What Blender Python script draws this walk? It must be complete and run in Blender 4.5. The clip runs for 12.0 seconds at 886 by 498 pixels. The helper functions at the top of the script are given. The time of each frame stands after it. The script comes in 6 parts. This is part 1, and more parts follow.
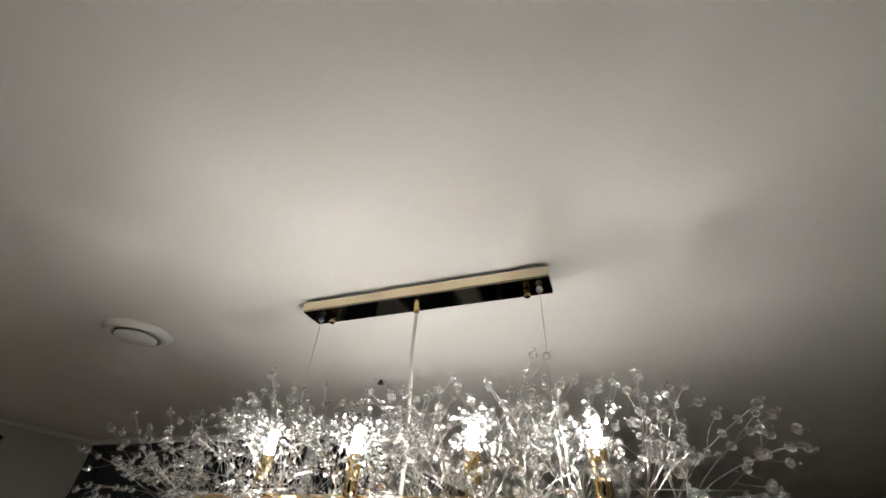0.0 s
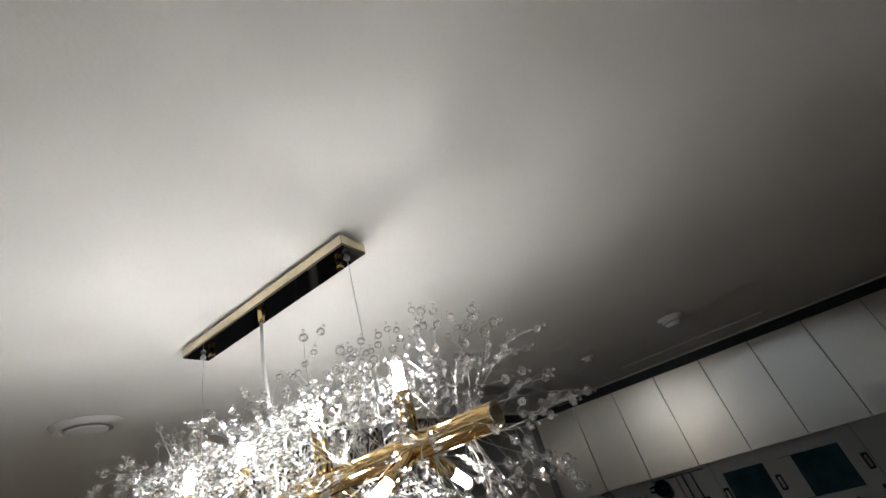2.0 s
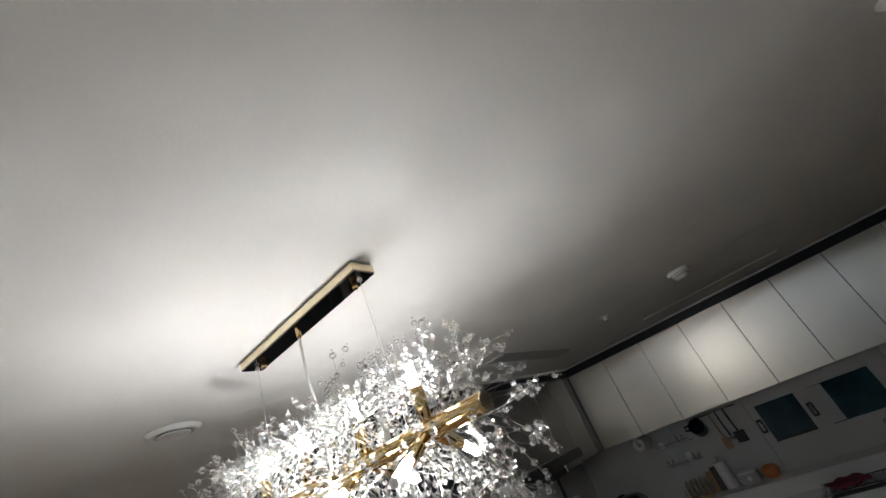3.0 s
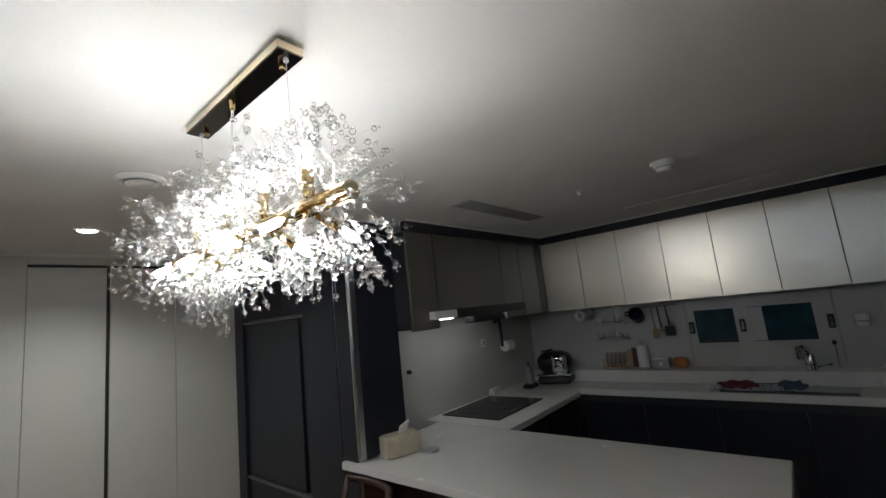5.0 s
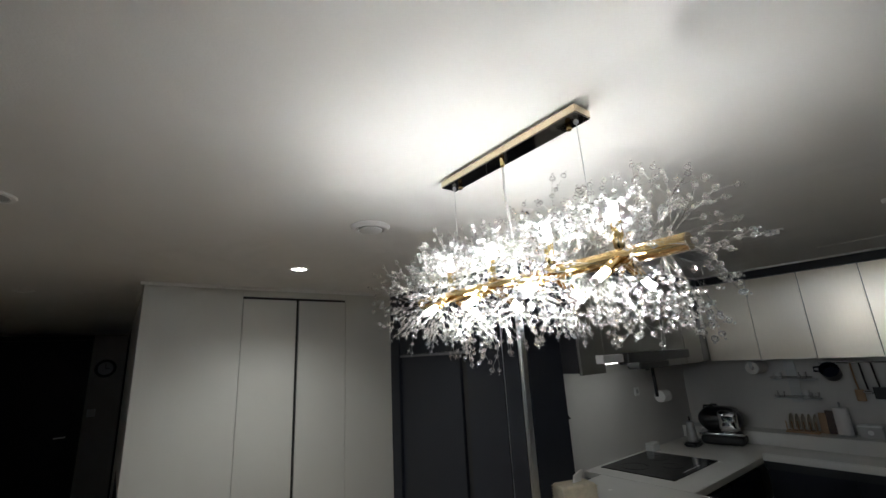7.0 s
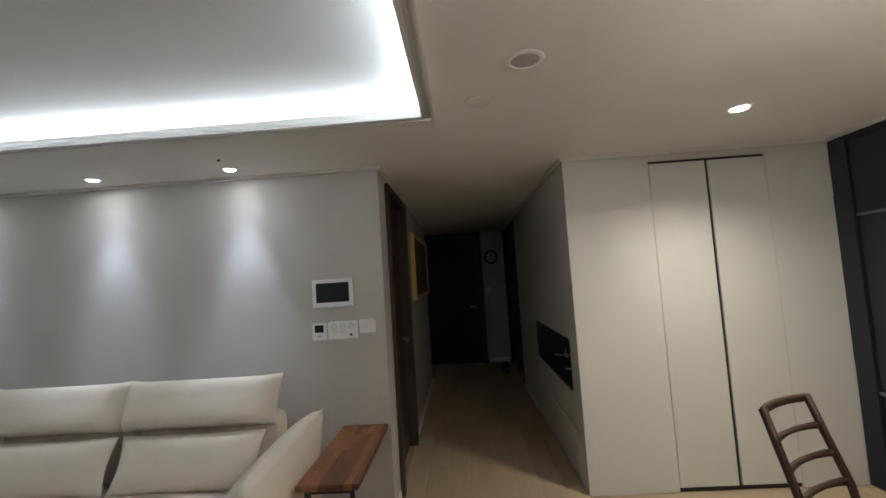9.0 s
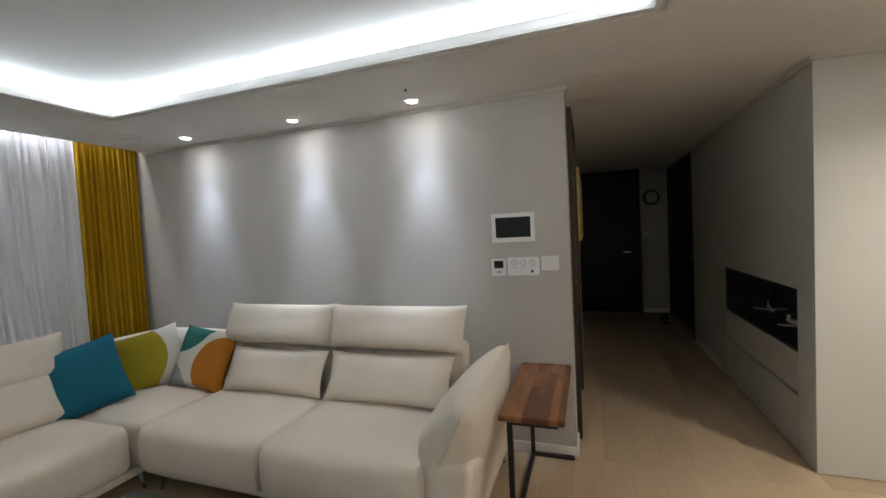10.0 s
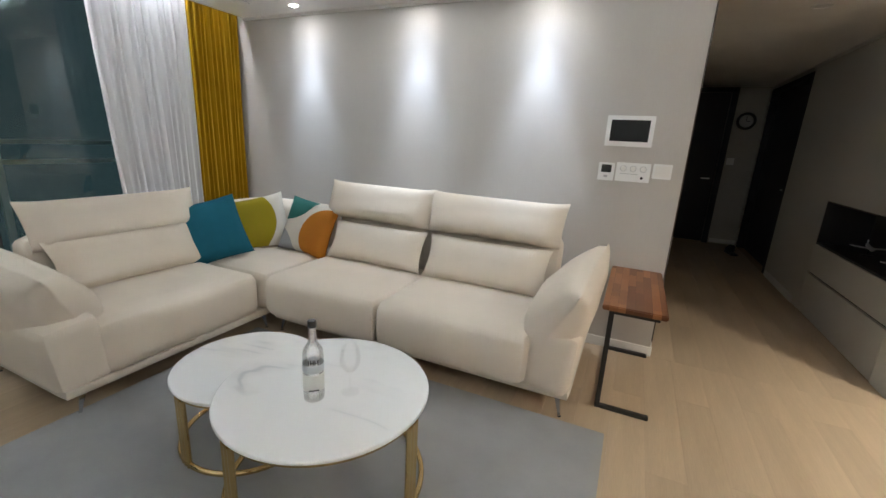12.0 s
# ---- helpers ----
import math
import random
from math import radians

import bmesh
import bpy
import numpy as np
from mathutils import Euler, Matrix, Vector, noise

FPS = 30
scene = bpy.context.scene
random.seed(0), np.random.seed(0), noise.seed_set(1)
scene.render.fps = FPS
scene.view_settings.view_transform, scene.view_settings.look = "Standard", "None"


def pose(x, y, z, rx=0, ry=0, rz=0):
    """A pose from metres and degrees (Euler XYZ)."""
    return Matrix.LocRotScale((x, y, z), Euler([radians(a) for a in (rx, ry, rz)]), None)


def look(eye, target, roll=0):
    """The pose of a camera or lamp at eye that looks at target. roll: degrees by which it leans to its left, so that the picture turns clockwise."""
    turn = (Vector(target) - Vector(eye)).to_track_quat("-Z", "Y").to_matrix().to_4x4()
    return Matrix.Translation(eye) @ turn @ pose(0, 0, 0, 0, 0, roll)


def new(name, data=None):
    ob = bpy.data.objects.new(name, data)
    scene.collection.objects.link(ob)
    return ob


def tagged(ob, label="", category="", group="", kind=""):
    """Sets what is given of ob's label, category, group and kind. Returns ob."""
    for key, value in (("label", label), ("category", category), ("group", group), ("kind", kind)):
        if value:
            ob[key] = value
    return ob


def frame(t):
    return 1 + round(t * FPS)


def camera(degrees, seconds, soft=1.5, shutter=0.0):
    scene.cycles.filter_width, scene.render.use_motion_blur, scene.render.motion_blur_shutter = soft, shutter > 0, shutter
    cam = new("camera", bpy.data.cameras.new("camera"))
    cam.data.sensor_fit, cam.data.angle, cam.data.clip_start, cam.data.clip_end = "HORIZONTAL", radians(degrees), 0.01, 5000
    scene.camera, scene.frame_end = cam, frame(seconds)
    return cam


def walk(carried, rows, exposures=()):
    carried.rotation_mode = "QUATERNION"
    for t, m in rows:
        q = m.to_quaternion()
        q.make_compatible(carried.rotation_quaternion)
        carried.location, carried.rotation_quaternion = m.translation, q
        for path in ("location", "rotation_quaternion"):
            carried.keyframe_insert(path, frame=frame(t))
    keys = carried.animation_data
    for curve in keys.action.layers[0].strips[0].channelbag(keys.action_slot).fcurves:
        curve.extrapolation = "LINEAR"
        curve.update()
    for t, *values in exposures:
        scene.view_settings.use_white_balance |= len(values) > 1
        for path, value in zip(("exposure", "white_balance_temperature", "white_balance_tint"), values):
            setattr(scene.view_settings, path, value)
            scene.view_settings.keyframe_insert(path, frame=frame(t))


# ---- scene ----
cam = camera(93.5, 12.0)
PATH = [
    (0, (-0.705, -0.389, 1.852), (0.777, 0.226, 3.046), 3.7),
    (0.5, (-0.698, -0.44, 1.829), (0.863, 0.115, 2.951), 1.8),
    (1, (-0.686, -0.497, 1.803), (0.954, -0.004, 2.836), -1.0),
    (1.5, (-0.61, -0.623, 1.818), (1.018, -0.037, 2.82), -7.4),
    (2, (-0.534, -0.754, 1.835), (1.015, 0.012, 2.843), -18.1),
    (2.5, (-0.539, -0.847, 1.848), (0.942, 0.024, 2.872), -25.5),
    (3, (-0.624, -0.911, 1.825), (0.887, 0.025, 2.742), -23.1),
    (3.5, (-0.673, -0.969, 1.75), (0.949, -0.01, 2.419), -15.5),
    (5.3, (-0.474, -1.084, 1.673), (1.014, 0.215, 1.985), -4.8),
    (5.5, (-0.512, -1.046, 1.694), (0.948, 0.272, 2.058), -4.2),
    (6, (-0.616, -0.976, 1.755), (0.798, 0.352, 2.243), -3.1),
    (6.5, (-0.743, -0.921, 1.759), (0.579, 0.48, 2.297), -2.8),
    (8.3, (-1.221, -0.55, 1.555), (-0.757, 1.377, 1.821), -4.3),
    (8.5, (-1.315, -0.539, 1.551), (-1.005, 1.423, 1.779), -4.1),
    (9, (-1.533, -0.484, 1.516), (-1.612, 1.51, 1.654), -3.7),
    (9.5, (-1.737, -0.361, 1.49), (-2.132, 1.599, 1.522), -3.4),
    (10, (-1.944, -0.385, 1.465), (-2.604, 1.501, 1.379), -2.9),
    (10.5, (-2.183, -0.524, 1.476), (-2.967, 1.3, 1.237), -3.0),
    (11, (-2.289, -0.638, 1.443), (-3.216, 1.096, 1.076), -1.9),
    (11.5, (-2.312, -0.666, 1.41), (-3.198, 1.068, 0.951), 0.9),
    (12, (-2.314, -0.653, 1.361), (-3.103, 1.113, 0.85), 3.0),
]
walk(
    cam,
    [(t, look(eye, aim, roll)) for t, eye, aim, roll in PATH],
    exposures=[(0, 0.28, 6250, 10), (1.5, 0.36, 6000, 10), (2.5, 0.68, 5900, 10), (3.5, 0.88, 5850, 10), (5.4, 1.05, 5800, 7), (6.7, 1.0, 5800, 7), (7.6, 1.25, 5800, 8), (8.3, 1.92, 5850, 9), (9.0, 2.12, 6550, 10), (9.5, 2.25, 6700, 10), (10.5, 2.5, 6600, 10), (12, 2.9, 6650, 10)],
)

# ---------- world and lamps ----------
world = bpy.data.worlds.new("night")
world.use_nodes = True
world.node_tree.nodes["Background"].inputs[0].default_value = (0.24, 0.42, 0.47, 1)
world.node_tree.nodes["Background"].inputs[1].default_value = 0.013
scene.world = world

CEIL = 2.3
BULB_POWER = 150.0
COVE_POWER = 4.3
SPOT_POWER = 9.2


def spot_lamp(name, x, y, z, tx, ty, tz, power, cone, blend, color, radius=0.03):
    lamp = bpy.data.lights.new(name, "SPOT")
    lamp.energy, lamp.spot_size, lamp.spot_blend, lamp.color, lamp.shadow_soft_size = power, radians(cone), blend, color, radius
    ob = new(name, lamp)
    ob.matrix_world = look((x, y, z), (tx, ty, tz))
    return ob


COOL = (0.66, 0.79, 1.0)
for sx in (-2.975, -3.893, -4.916):
    spot_lamp("wall_washer_lamp", sx, 2.10, 2.27, sx, 2.262, 1.25, SPOT_POWER, 47, 1.0, COOL, 0.06)
    spot_lamp("wall_washer_spill", sx, 2.10, 2.268, sx, 2.262, 1.25, SPOT_POWER * 0.12, 110, 1.0, COOL, 0.05)
spot_lamp("dining_downlight_lamp", -0.027, 1.704, 2.27, -0.027, 1.704, 0, 24, 145, 1.0, (1, 0.95, 0.86), 0.12)


# ---------- materials ----------
def nodes_of(name):
    m = bpy.data.materials.new(name)
    m.use_nodes = True
    nt = m.node_tree
    return m, nt, nt.nodes["Principled BSDF"]


def surface(name, color, rough=0.5, metal=0.0, vary=0.1, scale=3.0, fine=60.0, bump=0.05, spec=0.5, stretch=(1, 1, 1), tone=None, random_tone=0.0, coat=0.0, light_mottle=0.0, light_mottle_scale=1.5):
    """A painted, woven or polished surface: large clouds and a fine grain in colour, roughness and relief."""
    m, nt, p = nodes_of(name)
    n, l = nt.nodes, nt.links
    tc = n.new("ShaderNodeTexCoord")
    mp = n.new("ShaderNodeMapping")
    mp.inputs["Scale"].default_value = stretch
    l.new(tc.outputs["Object"], mp.inputs[0])
    big, small = n.new("ShaderNodeTexNoise"), n.new("ShaderNodeTexNoise")
    big.inputs["Scale"].default_value, small.inputs["Scale"].default_value = scale, fine
    big.inputs["Detail"].default_value, small.inputs["Detail"].default_value = 4, 5
    l.new(mp.outputs[0], big.inputs[0])
    l.new(mp.outputs[0], small.inputs[0])
    mix = n.new("ShaderNodeMath")
    mix.operation = "MULTIPLY_ADD"
    mix.inputs[1].default_value = 0.6
    l.new(big.outputs[0], mix.inputs[0])
    half = n.new("ShaderNodeMath")
    half.operation = "MULTIPLY"
    half.inputs[1].default_value = 0.4
    l.new(small.outputs[0], half.inputs[0])
    l.new(half.outputs[0], mix.inputs[2])
    ramp = n.new("ShaderNodeValToRGB")
    lo = tone or tuple(c * (1 - vary) for c in color)
    hi = tuple(min(1, c * (1 + vary * 0.6)) for c in color)
    ramp.color_ramp.elements[0].color, ramp.color_ramp.elements[1].color = (*lo, 1), (*hi, 1)
    ramp.color_ramp.elements[0].position, ramp.color_ramp.elements[1].position = 0.3, 0.7
    l.new(mix.outputs[0], ramp.inputs[0])
    out = ramp.outputs[0]
    if random_tone:
        info, hsv, rng = n.new("ShaderNodeObjectInfo"), n.new("ShaderNodeHueSaturation"), n.new("ShaderNodeMapRange")
        rng.inputs["To Min"].default_value, rng.inputs["To Max"].default_value = 1 - random_tone, 1 + random_tone
        l.new(info.outputs["Random"], rng.inputs[0])
        l.new(rng.outputs[0], hsv.inputs["Value"])
        l.new(out, hsv.inputs["Color"])
        out = hsv.outputs[0]
    l.new(out, p.inputs["Base Color"])
    rr = n.new("ShaderNodeMapRange")
    rr.inputs["To Min"].default_value, rr.inputs["To Max"].default_value = max(0, rough - 0.06), min(1, rough + 0.06)
    l.new(big.outputs[0], rr.inputs[0])
    l.new(rr.outputs[0], p.inputs["Roughness"])
    p.inputs["Metallic"].default_value = metal
    p.inputs["Specular IOR Level"].default_value = spec
    p.inputs["Coat Weight"].default_value = coat
    if bump:
        b = n.new("ShaderNodeBump")
        b.inputs["Strength"].default_value, b.inputs["Distance"].default_value = bump, 0.01
        l.new(small.outputs[0], b.inputs["Height"])
        l.new(b.outputs[0], p.inputs["Normal"])
        # broad relief that stands in for blotches of light thrown by crystals
        if light_mottle:
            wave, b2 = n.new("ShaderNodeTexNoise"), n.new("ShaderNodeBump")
            wave.inputs["Scale"].default_value, wave.inputs["Detail"].default_value, wave.inputs["Distortion"].default_value = light_mottle_scale, 2, 0.3
            b2.inputs["Strength"].default_value, b2.inputs["Distance"].default_value = 1.0, light_mottle
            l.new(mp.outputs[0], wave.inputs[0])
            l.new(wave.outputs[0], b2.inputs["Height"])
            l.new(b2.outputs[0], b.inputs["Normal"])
    return m


def glow(name, color, strength):
    m, nt, p = nodes_of(name)
    p.inputs["Base Color"].default_value = (0.9, 0.9, 0.9, 1)
    p.inputs["Emission Color"].default_value = (*color, 1)
    p.inputs["Emission Strength"].default_value = strength
    return m


def glass(name, color=(1, 1, 1), rough=0.0, clear=0.0, ior=1.45):
    m, nt, p = nodes_of(name)
    p.inputs["Base Color"].default_value = (*color, 1)
    p.inputs["Roughness"].default_value, p.inputs["IOR"].default_value = rough, ior
    p.inputs["Transmission Weight"].default_value = 1
    if clear:
        mix, tr = nt.nodes.new("ShaderNodeMixShader"), nt.nodes.new("ShaderNodeBsdfTransparent")
        mix.inputs[0].default_value = clear
        nt.links.new(p.outputs[0], mix.inputs[1])
        nt.links.new(tr.outputs[0], mix.inputs[2])
        nt.links.new(mix.outputs[0], nt.nodes["Material Output"].inputs[0])
    return m


# this paper's broad relief imitates the chandelier's mottled caustic light
M_CEIL = surface("ceiling_paper", (0.82, 0.815, 0.795), 0.9, vary=0.03, scale=1.2, fine=180, bump=0.06, spec=0.2, light_mottle=0.028, light_mottle_scale=2.4)
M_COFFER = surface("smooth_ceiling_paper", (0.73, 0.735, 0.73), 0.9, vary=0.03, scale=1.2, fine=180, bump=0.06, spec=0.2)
M_TRIM = surface("white_trim", (0.78, 0.77, 0.74), 0.5, vary=0.03, bump=0.0)
M_WALL = surface("greige_wallpaper", (0.52, 0.495, 0.465), 0.85, vary=0.05, scale=2, fine=110, bump=0.16, spec=0.25, stretch=(2.2, 2.2, 0.16))
M_WALL2 = surface("warm_grey_wallpaper", (0.46, 0.44, 0.41), 0.85, vary=0.05, scale=2, fine=140, bump=0.1, spec=0.25)
# paleness picked for bounce: this paper is only on the unseen south wall
M_BOUNCEWALL = surface("bounce_wallpaper", (0.68, 0.66, 0.63), 0.85, vary=0.04, scale=2, fine=140, bump=0.1, spec=0.25)
M_CREAM = surface("cream_lacquer", (0.60, 0.585, 0.535), 0.42, vary=0.03, scale=1.5, fine=90, bump=0.015)
M_OAK = surface("pale_oak", (0.50, 0.38, 0.255), 0.38, vary=0.14, scale=2.2, fine=26, bump=0.03, stretch=(9, 0.55, 9), random_tone=0.07)
M_OAKBASE = surface("floor_joint", (0.40, 0.30, 0.20), 0.7, vary=0.1)
M_CHAR = surface("charcoal_lacquer", (0.018, 0.021, 0.030), 0.34, vary=0.1, scale=1.5, fine=80, bump=0.01, spec=0.4)
M_CHAR2 = surface("charcoal_matt", (0.03, 0.031, 0.036), 0.5, vary=0.15, bump=0.02)
M_STEEL = surface("brushed_steel", (0.55, 0.56, 0.57), 0.32, 1.0, vary=0.08, fine=120, stretch=(1, 1, 12), bump=0.02)
M_CHROME = surface("chrome", (0.72, 0.72, 0.73), 0.08, 1.0, vary=0.03, bump=0)
M_GOLD = surface("brass_plate", (0.72, 0.52, 0.24), 0.08, 1.0, vary=0.06, bump=0.0)
M_GOLD2 = surface("champagne_brass", (0.76, 0.66, 0.47), 0.18, 1.0, vary=0.05, bump=0.0)
M_GILT = surface("gilt_wood", (0.66, 0.46, 0.15), 0.4, 0.25, vary=0.12, scale=6, bump=0.04)
M_BLACKMIRROR = surface("black_polished_metal", (0.25, 0.235, 0.20), 0.04, 1.0, vary=0.03, bump=0)
M_METALDOOR = surface("brushed_champagne_door", (0.86, 0.80, 0.70), 0.30, 0.9, vary=0.04, scale=2, fine=160, bump=0.02, stretch=(1, 1, 0.04))
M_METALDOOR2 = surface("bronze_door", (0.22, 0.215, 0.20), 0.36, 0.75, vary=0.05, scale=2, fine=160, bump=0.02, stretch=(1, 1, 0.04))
M_STONE = surface("white_quartz", (0.80, 0.79, 0.77), 0.25, vary=0.05, scale=5, fine=160, bump=0.005)
M_TILE = surface("pale_splash_panel", (0.60, 0.585, 0.57), 0.35, vary=0.05, scale=3, fine=80, bump=0.02)
M_DARKWOOD = surface("dark_walnut", (0.062, 0.033, 0.022), 0.42, vary=0.35, scale=4, fine=30, bump=0.05, stretch=(14, 14, 0.9))
M_DOORBROWN = surface("dark_brown_door", (0.045, 0.028, 0.021), 0.5, vary=0.25, scale=3, fine=30, bump=0.04, stretch=(14, 14, 0.7))
M_NAVY = surface("dark_navy_door", (0.009, 0.012, 0.021), 0.5, vary=0.2, bump=0.03, spec=0.3)
M_SOFA = surface("cream_fabric", (0.80, 0.71, 0.605), 0.95, vary=0.06, scale=4, fine=380, bump=0.22, spec=0.08)
M_SOFA2 = surface("cream_piping", (0.69, 0.62, 0.53), 0.8, vary=0.05, fine=300, bump=0.1)
M_BLUE = surface("petrol_blue_fabric", (0.016, 0.135, 0.205), 0.9, vary=0.12, scale=8, fine=380, bump=0.2, spec=0.15)
M_RUG = surface("grey_rug", (0.38, 0.385, 0.39), 0.95, vary=0.12, scale=5, fine=420, bump=0.4, spec=0.05)
M_MUSTARD = surface("mustard_velvet", (0.42, 0.24, 0.006), 0.75, vary=0.12, scale=6, fine=300, bump=0.08, spec=0.2)
M_SHEER = surface("white_sheer", (0.80, 0.80, 0.82), 0.9, vary=0.03, fine=300, bump=0.05, spec=0.1)
M_WFRAME = surface("dark_window_frame", (0.085, 0.085, 0.09), 0.4, vary=0.08, bump=0.01)
M_WHITEP = surface("white_plastic", (0.80, 0.80, 0.79), 0.35, vary=0.02, bump=0)
M_GREYP = surface("grey_plastic", (0.45, 0.45, 0.45), 0.4, vary=0.03, bump=0)
M_RAIL = surface("dull_rail", (0.20, 0.20, 0.21), 0.4, 0.6, vary=0.05, bump=0)
M_BLACKP = surface("black_plastic", (0.012, 0.012, 0.014), 0.3, vary=0.1, bump=0)
M_SCREEN = surface("dark_screen", (0.018, 0.02, 0.022), 0.08, vary=0.05, bump=0)
M_BLACKM = surface("black_steel", (0.018, 0.017, 0.017), 0.45, vary=0.1, bump=0.02)
M_PAPER = surface("white_paper", (0.82, 0.81, 0.79), 0.9, vary=0.03, bump=0.05)
M_WICKER = surface("cream_wicker", (0.62, 0.55, 0.42), 0.85, vary=0.2, scale=30, fine=220, bump=0.35)
M_ORANGE = surface("orange_wood", (0.55, 0.19, 0.05), 0.5, vary=0.15, bump=0.03)
M_TEAK = surface("light_wood", (0.42, 0.27, 0.15), 0.5, vary=0.2, bump=0.03)
M_TABLEWOOD = surface("honey_wood", (0.42, 0.25, 0.12), 0.4, vary=0.2, scale=3, fine=30, bump=0.02, stretch=(12, 0.8, 8))
M_RED = surface("wine_red_cloth", (0.20, 0.03, 0.05), 0.8, vary=0.2)
M_CLOTHBLUE = surface("blue_cloth", (0.06, 0.10, 0.17), 0.8, vary=0.2)
M_GLASS = glass("clear_glass", clear=0.65)
M_THIN = glass("thin_glass", clear=0.94)
M_PANE = glass("window_glass", (0.80, 0.92, 0.92), clear=0.0, ior=1.5)
M_CRYSTAL = glass("cut_crystal", (1, 1, 1), clear=0.45, ior=1.6)
M_CRYSTAL.node_tree.nodes["Principled BSDF"].inputs["Transmission Weight"].default_value = 0.97
M_FROST = surface("frosted_tip", (0.70, 0.69, 0.66), 0.35, vary=0.03, bump=0)
M_WIRE = surface("silver_wire", (0.48, 0.47, 0.44), 0.3, 1.0, vary=0.03, bump=0)
M_CORD = surface("translucent_cord", (0.70, 0.69, 0.66), 0.4, vary=0.05, bump=0)
M_BULB = glow("lit_bulb", (1.0, 0.93, 0.83), BULB_POWER)
M_COVE = glow("cove_led", (0.80, 0.90, 1.0), COVE_POWER)
M_CURTAINLED = glow("curtain_led", (0.86, 0.92, 1.0), 9.0)
M_SPOTLENS = glow("lit_spot_lens", (0.95, 0.97, 1.0), 20.0)
M_DOWNLENS = glow("lit_downlight_lens", (1.0, 0.97, 0.9), 14.0)
M_HOODLED = glow("hood_led", (1.0, 0.95, 0.82), 5.0)


def marble():
    """White stone with a few long drifting veins, each with a soft grey shadow along it."""
    m, nt, p = nodes_of("white_marble")
    n, l = nt.nodes, nt.links
    tc, mp = n.new("ShaderNodeTexCoord"), n.new("ShaderNodeMapping")
    mp.inputs["Rotation"].default_value = (0, 0, 0.75)
    mp.inputs["Location"].default_value = (0.4, 0.1, 0)
    mp.inputs["Scale"].default_value = (0.8, 1.9, 1)
    l.new(tc.outputs["Object"], mp.inputs[0])
    warp = n.new("ShaderNodeTexNoise")
    warp.inputs["Scale"].default_value, warp.inputs["Detail"].default_value, warp.inputs["Roughness"].default_value = 1.25, 3, 0.45
    warp.inputs["Distortion"].default_value = 0.7
    l.new(mp.outputs[0], warp.inputs[0])
    sub = n.new("ShaderNodeMath")
    sub.operation = "SUBTRACT"
    sub.inputs[1].default_value = 0.5
    l.new(warp.outputs[0], sub.inputs[0])
    ab = n.new("ShaderNodeMath")
    ab.operation = "ABSOLUTE"
    l.new(sub.outputs[0], ab.inputs[0])
    mask = n.new("ShaderNodeTexNoise")
    mask.inputs["Scale"].default_value = 3.1
    l.new(tc.outputs["Object"], mask.inputs[0])
    fade = n.new("ShaderNodeMapRange")
    fade.inputs["From Min"].default_value, fade.inputs["From Max"].default_value = 0.42, 0.62
    l.new(mask.outputs[0], fade.inputs[0])
    colour = None
    for width, amount, tint in ((0.055, 0.30, (0.62, 0.645, 0.655, 1)), (0.016, 0.5, (0.50, 0.54, 0.56, 1))):
        near, amt, mix = n.new("ShaderNodeMapRange"), n.new("ShaderNodeMath"), n.new("ShaderNodeMix")
        near.interpolation_type = "SMOOTHSTEP"
        near.inputs["From Max"].default_value, near.inputs["To Min"].default_value, near.inputs["To Max"].default_value = width, amount, 0.0
        l.new(ab.outputs[0], near.inputs[0])
        amt.operation = "MULTIPLY"
        l.new(near.outputs[0], amt.inputs[0])
        l.new(fade.outputs[0], amt.inputs[1])
        mix.data_type = "RGBA"
        mix.inputs[6].default_value, mix.inputs[7].default_value = (0.88, 0.885, 0.88, 1), tint
        if colour:
            l.new(colour, mix.inputs[6])
        l.new(amt.outputs[0], mix.inputs[0])
        colour = mix.outputs[2]
    l.new(colour, p.inputs["Base Color"])
    p.inputs["Roughness"].default_value = 0.16
    return m


def butcher_block():
    """Strips of reddish-brown wood, each strip of its own tone."""
    m, nt, p = nodes_of("acacia_strips")
    n, l = nt.nodes, nt.links
    tc = n.new("ShaderNodeTexCoord")
    mp = n.new("ShaderNodeMapping")
    mp.inputs["Rotation"].default_value = (0, 0, math.pi / 2)
    l.new(tc.outputs["Object"], mp.inputs[0])
    br = n.new("ShaderNodeTexBrick")
    br.inputs["Color1"].default_value, br.inputs["Color2"].default_value = (0.14, 0.05, 0.022, 1), (0.42, 0.18, 0.072, 1)
    br.inputs["Mortar"].default_value = (0.10, 0.04, 0.02, 1)
    br.inputs["Scale"].default_value, br.inputs["Mortar Size"].default_value = 1.0, 0.0006
    br.inputs["Brick Width"].default_value, br.inputs["Row Height"].default_value = 0.23, 0.04
    l.new(mp.outputs[0], br.inputs[0])
    g = n.new("ShaderNodeTexNoise")
    g.inputs["Scale"].default_value, g.inputs["Detail"].default_value = 30, 6
    gm = n.new("ShaderNodeMapping")
    gm.inputs["Scale"].default_value = (6, 0.5, 6)
    l.new(tc.outputs["Object"], gm.inputs[0])
    l.new(gm.outputs[0], g.inputs[0])
    mix = n.new("ShaderNodeMix")
    mix.data_type, mix.blend_type = "RGBA", "MULTIPLY"
    mix.inputs[0].default_value = 0.6
    ramp = n.new("ShaderNodeValToRGB")
    ramp.color_ramp.elements[0].color = (0.55, 0.5, 0.45, 1)
    l.new(g.outputs[0], ramp.inputs[0])
    l.new(br.outputs[0], mix.inputs[6])
    l.new(ramp.outputs[0], mix.inputs[7])
    l.new(mix.outputs[2], p.inputs["Base Color"])
    p.inputs["Roughness"].default_value = 0.38
    return m


